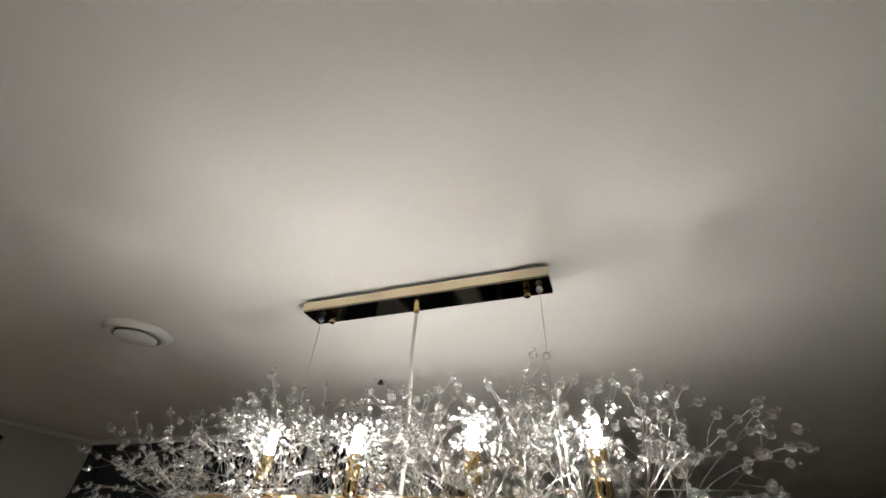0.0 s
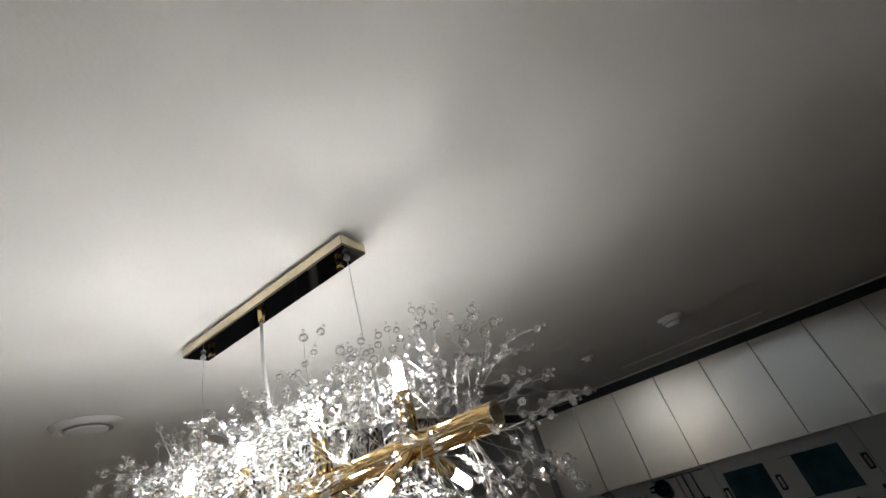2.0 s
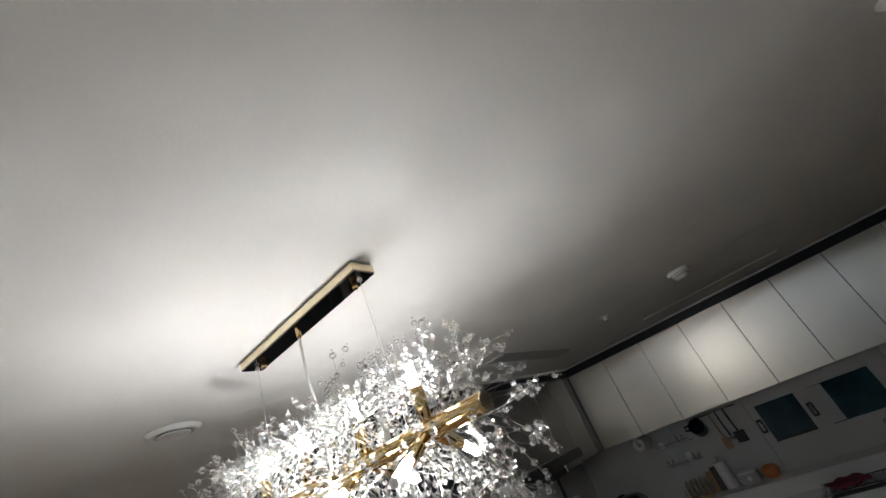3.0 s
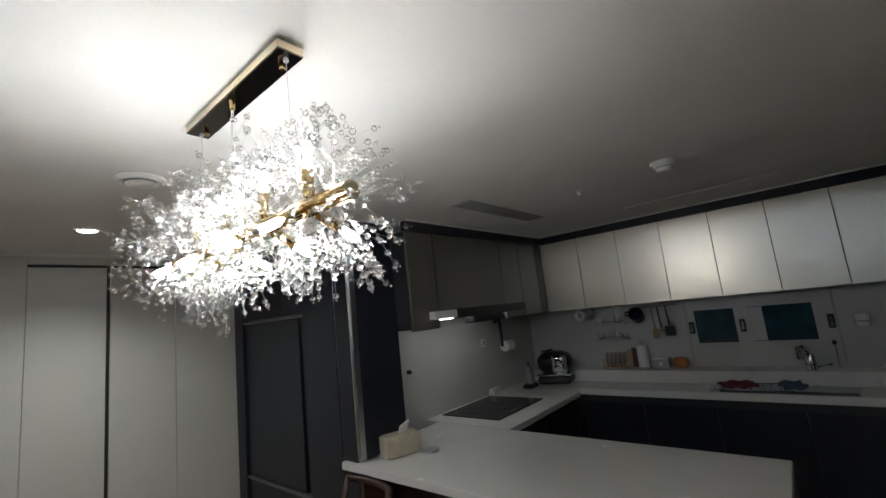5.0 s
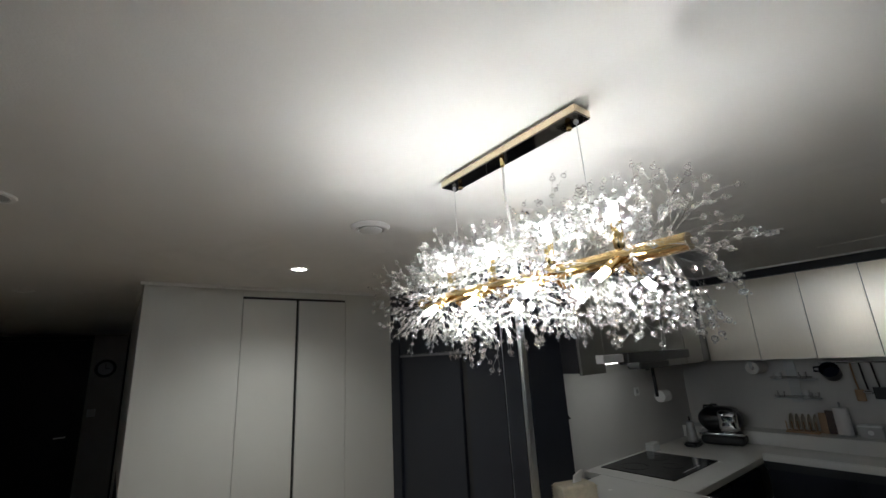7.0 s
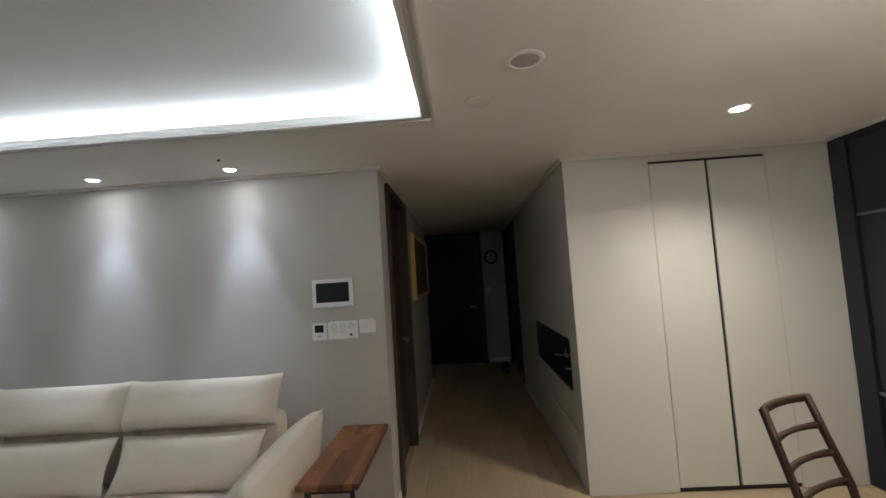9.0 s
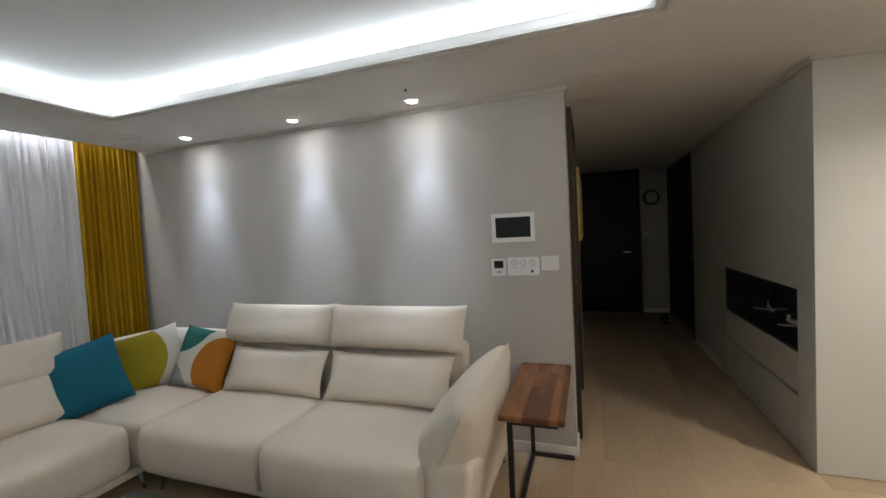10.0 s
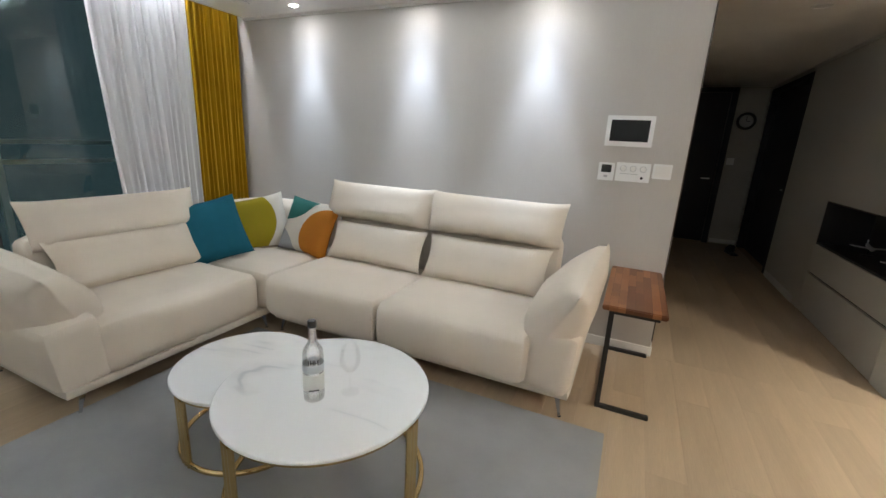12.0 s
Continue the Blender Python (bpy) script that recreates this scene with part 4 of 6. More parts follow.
def roll_pad(name, at, rot, w, h, d):
    """A wedge-shaped roll: widest along its thin top seam, fullest near its foot."""
    bm = pillow(w, h, d, 17, 0.02)
    for v in bm.verts:
        k = v.co.y / (h / 2)
        ear = max(0, abs(v.co.x) / (w / 2) - 0.8) * 5
        v.co = Vector((v.co.x * (1 + 0.022 * k), v.co.y + 0.010 * ear * max(0, k), v.co.z * (1 - 0.30 * k) + 0.003 * noise.noise(v.co * 7)))
    ob = part(name, bm, M_SOFA, sofa, "", 70)
    ob.matrix_basis = pose(at[0] - SX, at[1] - SY, at[2]) @ rot
    return ob


def arm_pad(at, rot):
    """A thick arm bolster, full at its foot, that thins to a seam with pointed, gathered corners."""
    w, h, d = 0.80, 0.395, 0.285
    bm = pillow(w, h, d, 23, 0.05)
    for v in bm.verts:
        x, k = v.co.x / (w / 2), v.co.y / (h / 2)
        gather = max(0, abs(x) - 0.62) * max(0, k + 0.1)
        fold = 0.012 * gather * math.sin(9 * k + 5 * x)
        v.co = Vector((v.co.x * (1 - 0.03 * (1 - k)), v.co.y + 0.03 * max(0, k) * x * x, v.co.z * (1 - 0.42 * max(-0.4, k)) + fold + 0.005 * noise.noise(v.co * 8)))
    ob = part("armrest", bm, M_SOFA, sofa, "", 70)
    ob.matrix_basis = pose(at[0] - SX, at[1] - SY, at[2]) @ rot


def forward(p, n):
    """A front face that bellies outward at mid height."""
    return Vector((p.x, p.y - 0.02 * max(0, -n.y) * (1 - n.z * n.z), p.z))


# long run
pad("seat", (-4.02, 1.62, 0.285), (0.875, 0.75, 0.30), 0.06, (0.0, 0.012, 0.02), bend=forward)
seat2 = pad("seat", (-3.13, 1.62, 0.285), (0.905, 0.75, 0.30), 0.06, (0.0, 0.012, 0.02), bend=forward)
pad("base", (-3.445, 1.745, 0.135), (1.98, 0.90, 0.055), 0.02, mat=M_SOFA2)
pad("back", (-4.02, 2.09, 0.50), (0.86, 0.17, 0.56), 0.07, (0, 0.02, 0), (-7, 0, 0))
pad("back", (-3.13, 2.09, 0.50), (0.90, 0.17, 0.56), 0.07, (0, 0.02, 0), (-7, 0, 0))
roll_pad("headrest", (-4.065, 2.035, 0.855), leaning(0, 16), 0.91, 0.285, 0.25)
roll_pad("headrest", (-3.152, 2.035, 0.855), leaning(0, 16), 0.955, 0.285, 0.25)
pad("arm_base", (-2.568, 1.70, 0.30), (0.245, 0.84, 0.35), 0.05, (0.0, 0.01, 0.0), (0, 6, 0))
arm_pad((-2.535, 1.63, 0.55), leaning(-90, 27, -8))
# corner and short run
pad("seat", (-4.92, 1.74, 0.285), (0.905, 0.93, 0.30), 0.075, (0, 0, 0.015))
pad("seat", (-4.93, 0.79, 0.285), (0.86, 0.955, 0.30), 0.075, (0.012, 0, 0.02))
pad("base", (-4.955, 1.17, 0.135), (0.89, 2.03, 0.055), 0.02, mat=M_SOFA2)
pad("back", (-4.95, 2.10, 0.56), (0.86, 0.17, 0.42), 0.07, (0, 0.02, 0.01), (-5, 0, 0))
pad("back", (-5.33, 1.70, 0.56), (0.17, 0.86, 0.42), 0.07, (0.02, 0, 0.01), (0, -5, 0))
pad("back", (-5.30, 0.86, 0.47), (0.17, 0.98, 0.52), 0.07, (0.02, 0, 0), (0, -7, 0))
roll_pad("headrest", (-5.235, 0.87, 0.785), leaning(90, 16), 0.97, 0.275, 0.25)
pad("arm_base", (-4.95, 0.248, 0.30), (0.86, 0.235, 0.35), 0.05, (0.01, 0.0, 0.0), (6, 0, 0))
arm_pad((-4.93, 0.23, 0.55), leaning(180, 27, 8))
for lx, ly, dx, dy in ((-2.52, 1.36, 0.03, -0.035), (-2.52, 2.1, 0.03, 0.03), (-4.40, 1.38, -0.02, -0.03), (-4.58, 1.33, 0.035, 0.0), (-4.58, 0.25, 0.03, -0.04), (-5.3, 0.25, -0.03, -0.04), (-5.3, 2.1, -0.03, 0.03)):
    bm = bmesh.new()
    rod((lx - SX, ly - SY, 0.125), (lx + dx - SX, ly + dy - SY, 0.004), 0.022, 0.008, 4, bm=bm)
    leg = part("leg", bm, M_CHROME, sofa, "chrome tapered foot", 0)
    part("foot_pad", rod((lx + dx - SX, ly + dy - SY, 0.0), (lx + dx - SX, ly + dy - SY, 0.005), 0.009, seg=10), M_BLACKP, leg)


def cushion(name, at, rot, w, h, d, mat, label, category="cushion", group=""):
    ob = part(name, pillow(w, h, d), mat, None, "", 70)
    ob.matrix_basis = pose(*at) @ rot
    return tagged(ob, label, category, group)


cushion("lumbar_pillow", (-3.99, 1.87, 0.575), leaning(0, 26), 0.80, 0.30, 0.17, M_SOFA, "cream fabric lumbar pillow on the sofa", "pillow", "lumbar pillows")
cushion("lumbar_pillow", (-3.14, 1.87, 0.575), leaning(0, 26), 0.85, 0.31, 0.17, M_SOFA, "cream fabric lumbar pillow on the sofa", "pillow", "lumbar pillows")
cushion("lumbar_pillow", (-5.08, 0.83, 0.575), leaning(90, 28), 0.84, 0.31, 0.17, M_SOFA, "cream fabric lumbar pillow on the sofa", "pillow", "lumbar pillows")
cushion("throw_cushion", (-5.05, 1.33, 0.63), leaning(54, 24, 14), 0.46, 0.46, 0.15, M_BLUE, "petrol blue fabric throw cushion on the sofa")
cushion("throw_cushion", (-5.03, 1.755, 0.625), leaning(38, 24, 14), 0.44, 0.44, 0.14, M_PRINT1, "mustard and cream printed throw cushion on the sofa")
cushion("throw_cushion", (-4.61, 1.86, 0.625), leaning(8, 22, -8), 0.44, 0.44, 0.14, M_PRINT2, "cream, teal and orange printed throw cushion on the sofa")

# rug and nesting tables
rug = tagged(part("rug", box(-4.58, -2.266, -1.25, 1.285, 0.0, 0.011, 0.004), M_RUG, None, "", 0), "flat grey woven rug under the coffee tables", "rug")


def round_table(x, y, r, h, label):
    t = thing("coffee_table", (x, y, 0.011), label, "table", "nesting coffee tables")
    h -= 0.011
    part("top", lathe([(r - 0.012, h - 0.016), (r - 0.003, h - 0.014), (r, h - 0.010), (r, h - 0.004), (r - 0.004, h), (0, h)], 72), M_MARBLE, t, "white marble top with grey veins")
    part("apron_ring", lathe([(r - 0.04, h - 0.030), (r - 0.012, h - 0.030), (r - 0.012, h - 0.0165), (r - 0.04, h - 0.0165), (r - 0.04, h - 0.030)], 64, caps=False), M_GOLD, t, "brass apron ring")
    part("base_ring", ring(0, 0, 0.012, r - 0.016, 0.0115, 64, 10), M_GOLD, t, "brass floor ring")
    for k in range(4):
        a = radians((0, -104, 166, 76)[k] if r > 0.395 else k * 90 - 101)
        for j in (-1, 0, 1):
            b = a + j * 0.023 / r
            p = ((r - 0.016) * math.cos(b), (r - 0.016) * math.sin(b))
            part("leg", rod((p[0], p[1], 0.0), (p[0], p[1], h - 0.03), 0.0105, seg=14), M_GOLD, t)
    return t


round_table(-3.275, 0.465, 0.396, 0.42, "round white marble coffee table with brass legs")
round_table(-3.757, 0.52, 0.307, 0.352, "lower round white marble coffee table with brass legs")

bot = thing("bottle", (-3.262, 0.383, 0.4205), "clear glass liquor bottle with black cap on the table", "bottle")
part("glass_body", lathe([(0.030, 0.0), (0.036, 0.004), (0.037, 0.012), (0.037, 0.175), (0.034, 0.198), (0.022, 0.218), (0.0145, 0.232), (0.0135, 0.275), (0.015, 0.278), (0.015, 0.282), (0.0115, 0.282), (0.0105, 0.232), (0.019, 0.216), (0.031, 0.196), (0.034, 0.175), (0.034, 0.016), (0.0, 0.012)], 32), M_GLASS, bot)
part("cap", lathe([(0.0155, 0.284), (0.0158, 0.305), (0.014, 0.308), (0.0, 0.308)], 24), M_BLACKP, bot, "black screw cap")
M_LABEL = surface("grey_label", (0.55, 0.59, 0.62), 0.5, vary=0.08)
M_LABEL2 = surface("pale_label", (0.74, 0.74, 0.70), 0.5, vary=0.06)
part("label_band", lathe([(0.0374, 0.118), (0.0376, 0.119), (0.0376, 0.146), (0.0374, 0.147)], 32, caps=False), M_LABEL, bot, "grey paper band")
bm = lathe([(0.0374, 0.045), (0.0376, 0.046), (0.0376, 0.110), (0.0374, 0.111)], 48, caps=False)
bmesh.ops.delete(bm, geom=[f for f in bm.faces if f.calc_center_median().normalized().dot(Vector((0.67, -0.74, 0))) < 0.0 and abs(f.normal.z) < 0.5], context="FACES")
part("label", bm, M_LABEL2, bot, "pale paper label")
for k, (w, z) in enumerate(((0.016, 0.166), (0.011, 0.160), (0.018, 0.052))):
    bm = box(-w, w, -0.001, 0.001, z - (0.010 if k < 1 else 0.002), z + (0.010 if k < 1 else 0.002))
    if k == 0:
        bm.free()
        bm = bmesh.new()
        for q in (-0.018, -0.010, -0.002, 0.004, 0.014):
            box(q, q + 0.004, -0.001, 0.001, 0.152, 0.172, bm=bm)
    bmesh.ops.transform(bm, matrix=pose(0.0375 * 0.67, -0.0375 * 0.74, 0, 0, 0, 42), verts=bm.verts)
    part("print_bar", bm, M_BLACKP, bot, smooth=0)
wg = thing("wine_glass", (-3.17, 0.475, 0.4205), "clear empty stem wine glass on the table", "glass")
part("foot", lathe([(0.033, 0.0), (0.034, 0.002), (0.006, 0.007), (0.0035, 0.012)], 32), M_THIN, wg)
part("stem", rod((0, 0, 0.010), (0, 0, 0.085), 0.0033, seg=12), M_THIN, wg)
part("bowl", lathe([(0.0035, 0.084), (0.022, 0.094), (0.036, 0.118), (0.039, 0.140), (0.036, 0.165), (0.031, 0.190), (0.0302, 0.190), (0.035, 0.165), (0.038, 0.140), (0.035, 0.119), (0.021, 0.096), (0.0, 0.088)], 36), M_THIN, wg)

# C-shaped side table against the wall end
st = thing("side_table", (-2.22, 1.88, 0), "acacia strip side table on a black steel C-frame", "table")
part("top", box(-0.15, 0.15, -0.40, 0.40, 0.568, 0.596, 0.005), M_BLOCK, st, "reddish strip wood top", 30)
for yy in (-0.375, 0.365):
    part("post", box(-0.115, -0.09, yy, yy + 0.025, 0.0, 0.566, 0.002), M_BLACKM, st, smooth=0)
    part("foot", box(-0.09, 0.15, yy, yy + 0.025, 0.0, 0.022, 0.002), M_BLACKM, st, smooth=0)
    part("arm", box(-0.09, 0.12, yy, yy + 0.025, 0.546, 0.567, 0.002), M_BLACKM, st, smooth=0)
part("rail", box(-0.115, -0.09, -0.35, 0.365, 0.0, 0.022, 0.002), M_BLACKM, st, smooth=0)

# curtains
def curtain(name, x, y0, y1, z0, z1, folds, amp, mat, label, gather=0.0, seed=1):
    rnd = random.Random(seed)
    ph = [rnd.uniform(-0.5, 0.5) for _ in range(folds + 2)]
    bm = bmesh.new()
    nu, nv = folds * 10, 14
    grid = {}
    for side in (0, 1):
        for i in range(nu + 1):
            for j in range(nv + 1):
                u, v = i / nu, j / nv
                k = int(u * folds)
                a = 2 * math.pi * folds * u + ph[k] * (1 - (u * folds - k)) + ph[k + 1] * (u * folds - k)
                drop = 1 - v
                y = y0 + (y1 - y0) * u + gather * drop ** 1.6 * (1 - u)
                off = amp * (0.75 + 0.35 * drop) * (math.sin(a) + 0.25 * math.sin(2.3 * a + 1)) + 0.006 * math.sin(5 * drop + u * 9)
                grid[side, i, j] = bm.verts.new((x + off + side * 0.004, y + 0.004 * math.sin(a * 0.5 + drop * 3), z0 + (z1 - z0) * v))
    for i in range(nu):
        for j in range(nv):
            bm.faces.new([grid[0, i, j], grid[0, i, j + 1], grid[0, i + 1, j + 1], grid[0, i + 1, j]])
            bm.faces.new([grid[1, i, j], grid[1, i + 1, j], grid[1, i + 1, j + 1], grid[1, i, j + 1]])
    for j in range(nv):
        for i in (0, nu):
            bm.faces.new([grid[0, i, j], grid[1, i, j], grid[1, i, j + 1], grid[0, i, j + 1]])
    for i in range(nu):
        for j in (0, nv):
            bm.faces.new([grid[0, i, j], grid[0, i + 1, j], grid[1, i + 1, j], grid[1, i, j]])
    return tagged(part(name, bm, mat, None, "", 80), label, "curtain")


curtain("sheer_curtain", -5.76, 1.10, 1.83, 0.03, CEIL + 0.16, 13, 0.024, M_SHEER, "white pleated sheer curtain beside the window", 0.14, 3)
curtain("curtain", -5.735, 1.79, 2.275, 0.03, CEIL + 0.16, 11, 0.024, M_MUSTARD, "mustard velvet curtain in the room corner", 0.0, 7)
tagged(part("curtain_track", box(-5.79, -5.74, -3.2, 2.27, CEIL + 0.150, CEIL + 0.168), M_WHITEP, None, "", 0), "white curtain track in the ceiling recess", "track")

# wall controls beside the sofa
def plate(name, x0, x1, z0, z1, mat, label, category, y=Y_SOFA, depth=0.016):
    t = thing(name, ((x0 + x1) / 2, y, (z0 + z1) / 2), label, category)
    hx, hz = (x1 - x0) / 2, (z1 - z0) / 2
    part("housing", box(-hx, hx, -depth, -0.0005, -hz, hz, 0.003), mat, t, smooth=30)
    return t, hx, hz


ic, hx, hz = plate("intercom", -2.532, -2.258, 1.372, 1.557, M_WHITEP, "white video intercom with dark screen on the wall", "intercom", depth=0.025)
part("screen", box(-hx + 0.026, hx - 0.026, -0.027, -0.0245, -hz + 0.03, hz - 0.026, 0.001), M_SCREEN, ic, "dark glossy screen", 0)
th, hx, hz = plate("thermostat", -2.546, -2.45, 1.155, 1.267, M_WHITEP, "white thermostat with dark display on the wall", "thermostat")
part("display", box(-hx + 0.018, hx - 0.018, -0.0175, -0.0155, -0.005, hz - 0.012, 0.001), M_SCREEN, th, "dark display", 0)
part("button", box(-0.012, 0.012, -0.0175, -0.0155, -0.036, -0.022, 0.001), M_GREYP, th, smooth=0)
sw, hx, hz = plate("switch_panel", -2.44, -2.24, 1.157, 1.274, M_WHITEP, "white light switch panel with three round buttons", "switch")
for k in (-0.058, 0.0, 0.058):
    part("button", lathe([(0.0, 0.0), (0.014, 0.0), (0.016, 0.004)], 20), M_TRIM, sw).matrix_basis = pose(k, -0.020, 0.022, -90, 0, 0)
    part("button_rim", ring(0, 0, 0, 0.0175, 0.0016, 24, 6), M_GREYP, sw).matrix_basis = pose(k, -0.0165, 0.022, 90, 0, 0)
part("small_button", lathe([(0.0, 0.0), (0.008, 0.001), (0.009, 0.004)], 16), M_BLACKP, sw).matrix_basis = pose(0.055, -0.019, -0.032, -90, 0, 0)
part("print_bar", box(-0.075, 0.03, -0.0170, -0.0158, -0.012, -0.009), M_GREYP, sw, smooth=0)
s3, hx, hz = plate("light_switch", -2.228, -2.122, 1.187, 1.277, M_WHITEP, "white rocker light switch on the wall", "switch")
part("rocker", box(-hx + 0.012, hx - 0.012, -0.020, -0.015, -hz + 0.012, hz - 0.012, 0.002), M_TRIM, s3, smooth=0)

# corridor things
pic = thing("framed_picture", (X_COR0 + 0.004, 4.69, 1.66), "large dark abstract painting in a gold frame", "picture")
for y0, y1, z0, z1 in ((-0.81, -0.77, -0.36, 0.36), (0.77, 0.81, -0.36, 0.36), (-0.77, 0.77, 0.32, 0.36), (-0.77, 0.77, -0.36, -0.32)):
    part("frame", box(0.0, 0.045, y0, y1, z0, z1, 0.004), M_GILT, pic, "gold frame", 0)
M_PAINT = surface("dark_gold_painting", (0.10, 0.075, 0.03), 0.6, vary=0.85, scale=2.2, fine=18, bump=0.2, tone=(0.008, 0.012, 0.025))
part("canvas", box(0.0, 0.03, -0.769, 0.769, -0.319, 0.319), M_PAINT, pic, "dark blue and gold canvas", 0)
clock = thing("wall_clock", (-0.99, Y_END, 1.83), "round dark wall clock on the corridor end wall", "clock")
bm = ring(0, 0, 0, 0.105, 0.018, 40, 10)
bmesh.ops.transform(bm, matrix=pose(0, -0.019, 0, 90, 0, 0), verts=bm.verts)
part("rim", bm, M_BLACKM, clock)
part("face", rod((0, -0.012, 0), (0, -0.001, 0), 0.1, seg=40), M_GREYP, clock)
part("hand", box(-0.004, 0.004, -0.016, -0.0125, 0.0, 0.07), M_BLACKP, clock, smooth=0)
part("hand", box(0.0, 0.05, -0.016, -0.0125, -0.004, 0.004), M_BLACKP, clock, smooth=0)
cs, hx, hz = plate("light_switch", -1.125, -1.03, 1.20, 1.30, M_WHITEP, "white light switch on the corridor end wall", "switch", Y_END)
part("rocker", box(-0.03, 0.03, -0.019, -0.015, -0.035, 0.035, 0.002), M_TRIM, cs, smooth=0)


# ---------- dining table and chairs ----------
dt = thing("dining_table", (-0.03, -0.05, 0), "honey-coloured wooden dining table with rounded corners", "table")
bm = bmesh.new()
cx, cy, rr = 0.42, 0.95, 0.07
pts = []
for sx, sy, a0 in ((1, 1, 0), (-1, 1, 90), (-1, -1, 180), (1, -1, 270)):
    for k in range(7):
        a = radians(a0 + k * 15)
        pts.append((sx * (cx - rr) + rr * math.cos(a), sy * (cy - rr) + rr * math.sin(a)))
lo, hi = [bm.verts.new((x, y, 0.715)) for x, y in pts], [bm.verts.new((x, y, 0.742)) for x, y in pts]
bm.faces.new(lo[::-1])
bm.faces.new(hi)
for i in range(len(pts)):
    j = (i + 1) % len(pts)
    bm.faces.new((lo[i], lo[j], hi[j], hi[i]))
part("tabletop", bm, M_TABLEWOOD, dt, smooth=30)
for sx in (-1, 1):
    for sy in (-1, 1):
        part("leg", rod((sx * 0.35, sy * 0.86, 0.0), (sx * 0.32, sy * 0.80, 0.715), 0.016, 0.028, 16), M_TABLEWOOD, dt)
    part("apron", box(sx * 0.31 - 0.011, sx * 0.31 + 0.011, -0.78, 0.78, 0.64, 0.714, 0.002), M_TABLEWOOD, dt, smooth=0)


def ladder_chair(x, y, turn, label):
    """Faces local -y; the back leans towards +y."""
    c = thing("dining_chair", (x, y, 0), label, "chair", "dining chairs", turn=turn)
    for s in (-1, 1):
        pts = [(s * 0.185, 0.20, 0.0), (s * 0.178, 0.185, 0.25), (s * 0.172, 0.185, 0.45), (s * 0.165, 0.225, 0.65), (s * 0.156, 0.285, 0.83), (s * 0.150, 0.325, 0.955)]
        part("back_post", tube(pts, 0.0145, 10), M_DARKWOOD, c)
        part("leg", tube([(s * 0.20, -0.21, 0.0), (s * 0.195, -0.20, 0.44)], 0.016, 10), M_DARKWOOD, c)
        part("stretcher", tube([(s * 0.197, -0.205, 0.22), (s * 0.18, 0.185, 0.24)], 0.009, 8), M_DARKWOOD, c)
    part("seat", soft(0.44, 0.44, 0.05, 0.02, (0, 0, 0.008)), M_CHAR2, c, "dark upholstered seat", 60).matrix_basis = pose(0, 0, 0.455)
    for z, yy, h, w in ((0.945, 0.322, 0.034, 0.157), (0.845, 0.290, 0.026, 0.158), (0.750, 0.258, 0.026, 0.162), (0.655, 0.227, 0.026, 0.166)):
        bm = bmesh.new()
        n = 10
        rows = []
        for i in range(n + 1):
            u = -1 + 2 * i / n
            bow = 0.028 * (1 - u * u)
            hh = h * (0.55 + 0.45 * u * u) if z < 0.9 else h * 0.8
            rows.append([bm.verts.new((u * w, yy + bow + dy, z + dz)) for dy, dz in ((-0.008, -hh / 2), (0.008, -hh / 2), (0.008, hh / 2), (-0.008, hh / 2))])
        for a, b in zip(rows, rows[1:]):
            for k in range(4):
                bm.faces.new((a[k], a[(k + 1) % 4], b[(k + 1) % 4], b[k]))
        bm.faces.new(rows[0][::-1])
        bm.faces.new(rows[-1])
        part("back_rail", bm, M_DARKWOOD, c, smooth=50)
    return c


ladder_chair(-0.165, 0.935, 27.4, "dark walnut ladder-back dining chair at the table end")
ladder_chair(0.46, 0.57, -92, "dark walnut ladder-back dining chair by the counter")

# ---------- kitchen things ----------
hob = thing("hob", (2.33, 0.91, CT), "black glass induction hob in the worktop", "hob")
part("glass_plate", box(-0.33, 0.33, -0.27, 0.25, 0.0005, 0.006, 0.002), M_SCREEN, hob, smooth=0)
for px, py, r in ((-0.17, 0.08, 0.09), (0.15, 0.08, 0.075), (0.0, -0.10, 0.07)):
    part("zone_ring", ring(px, py, 0.006, r, 0.0012, 40, 6), M_CHAR2, hob)
part("touch_strip", box(-0.12, 0.12, -0.235, -0.225, 0.006, 0.0066), M_GREYP, hob, smooth=0)

hood = thing("range_hood", (2.09, 0.70, 1.66), "black slide-out range hood with a white side panel", "hood")
part("body", box(-0.42, 0.415, 0.095, 0.49, -0.03, 0.039, 0.003), M_CHAR2, hood, smooth=0)
part("visor", box(-0.30, 0.59, 0.0, 0.088, -0.034, 0.030, 0.006), M_BLACKP, hood, "black glass visor", 30)
part("control_box", box(-0.14, 0.27, 0.012, 0.11, -0.082, -0.0345, 0.008), M_BLACKP, hood, "black control box under the visor", 30)
part("light_panel", box(-0.53, -0.302, 0.03, 0.088, -0.026, 0.026, 0.003), M_WHITEP, hood, "white side panel", 0)
part("light_strip", box(-0.38, 0.36, 0.13, 0.16, -0.036, -0.0305), M_HOODLED, hood, "warm light strip", 0)
part("filter", box(-0.34, 0.34, 0.20, 0.46, -0.038, -0.0305), M_STEEL, hood, smooth=0)

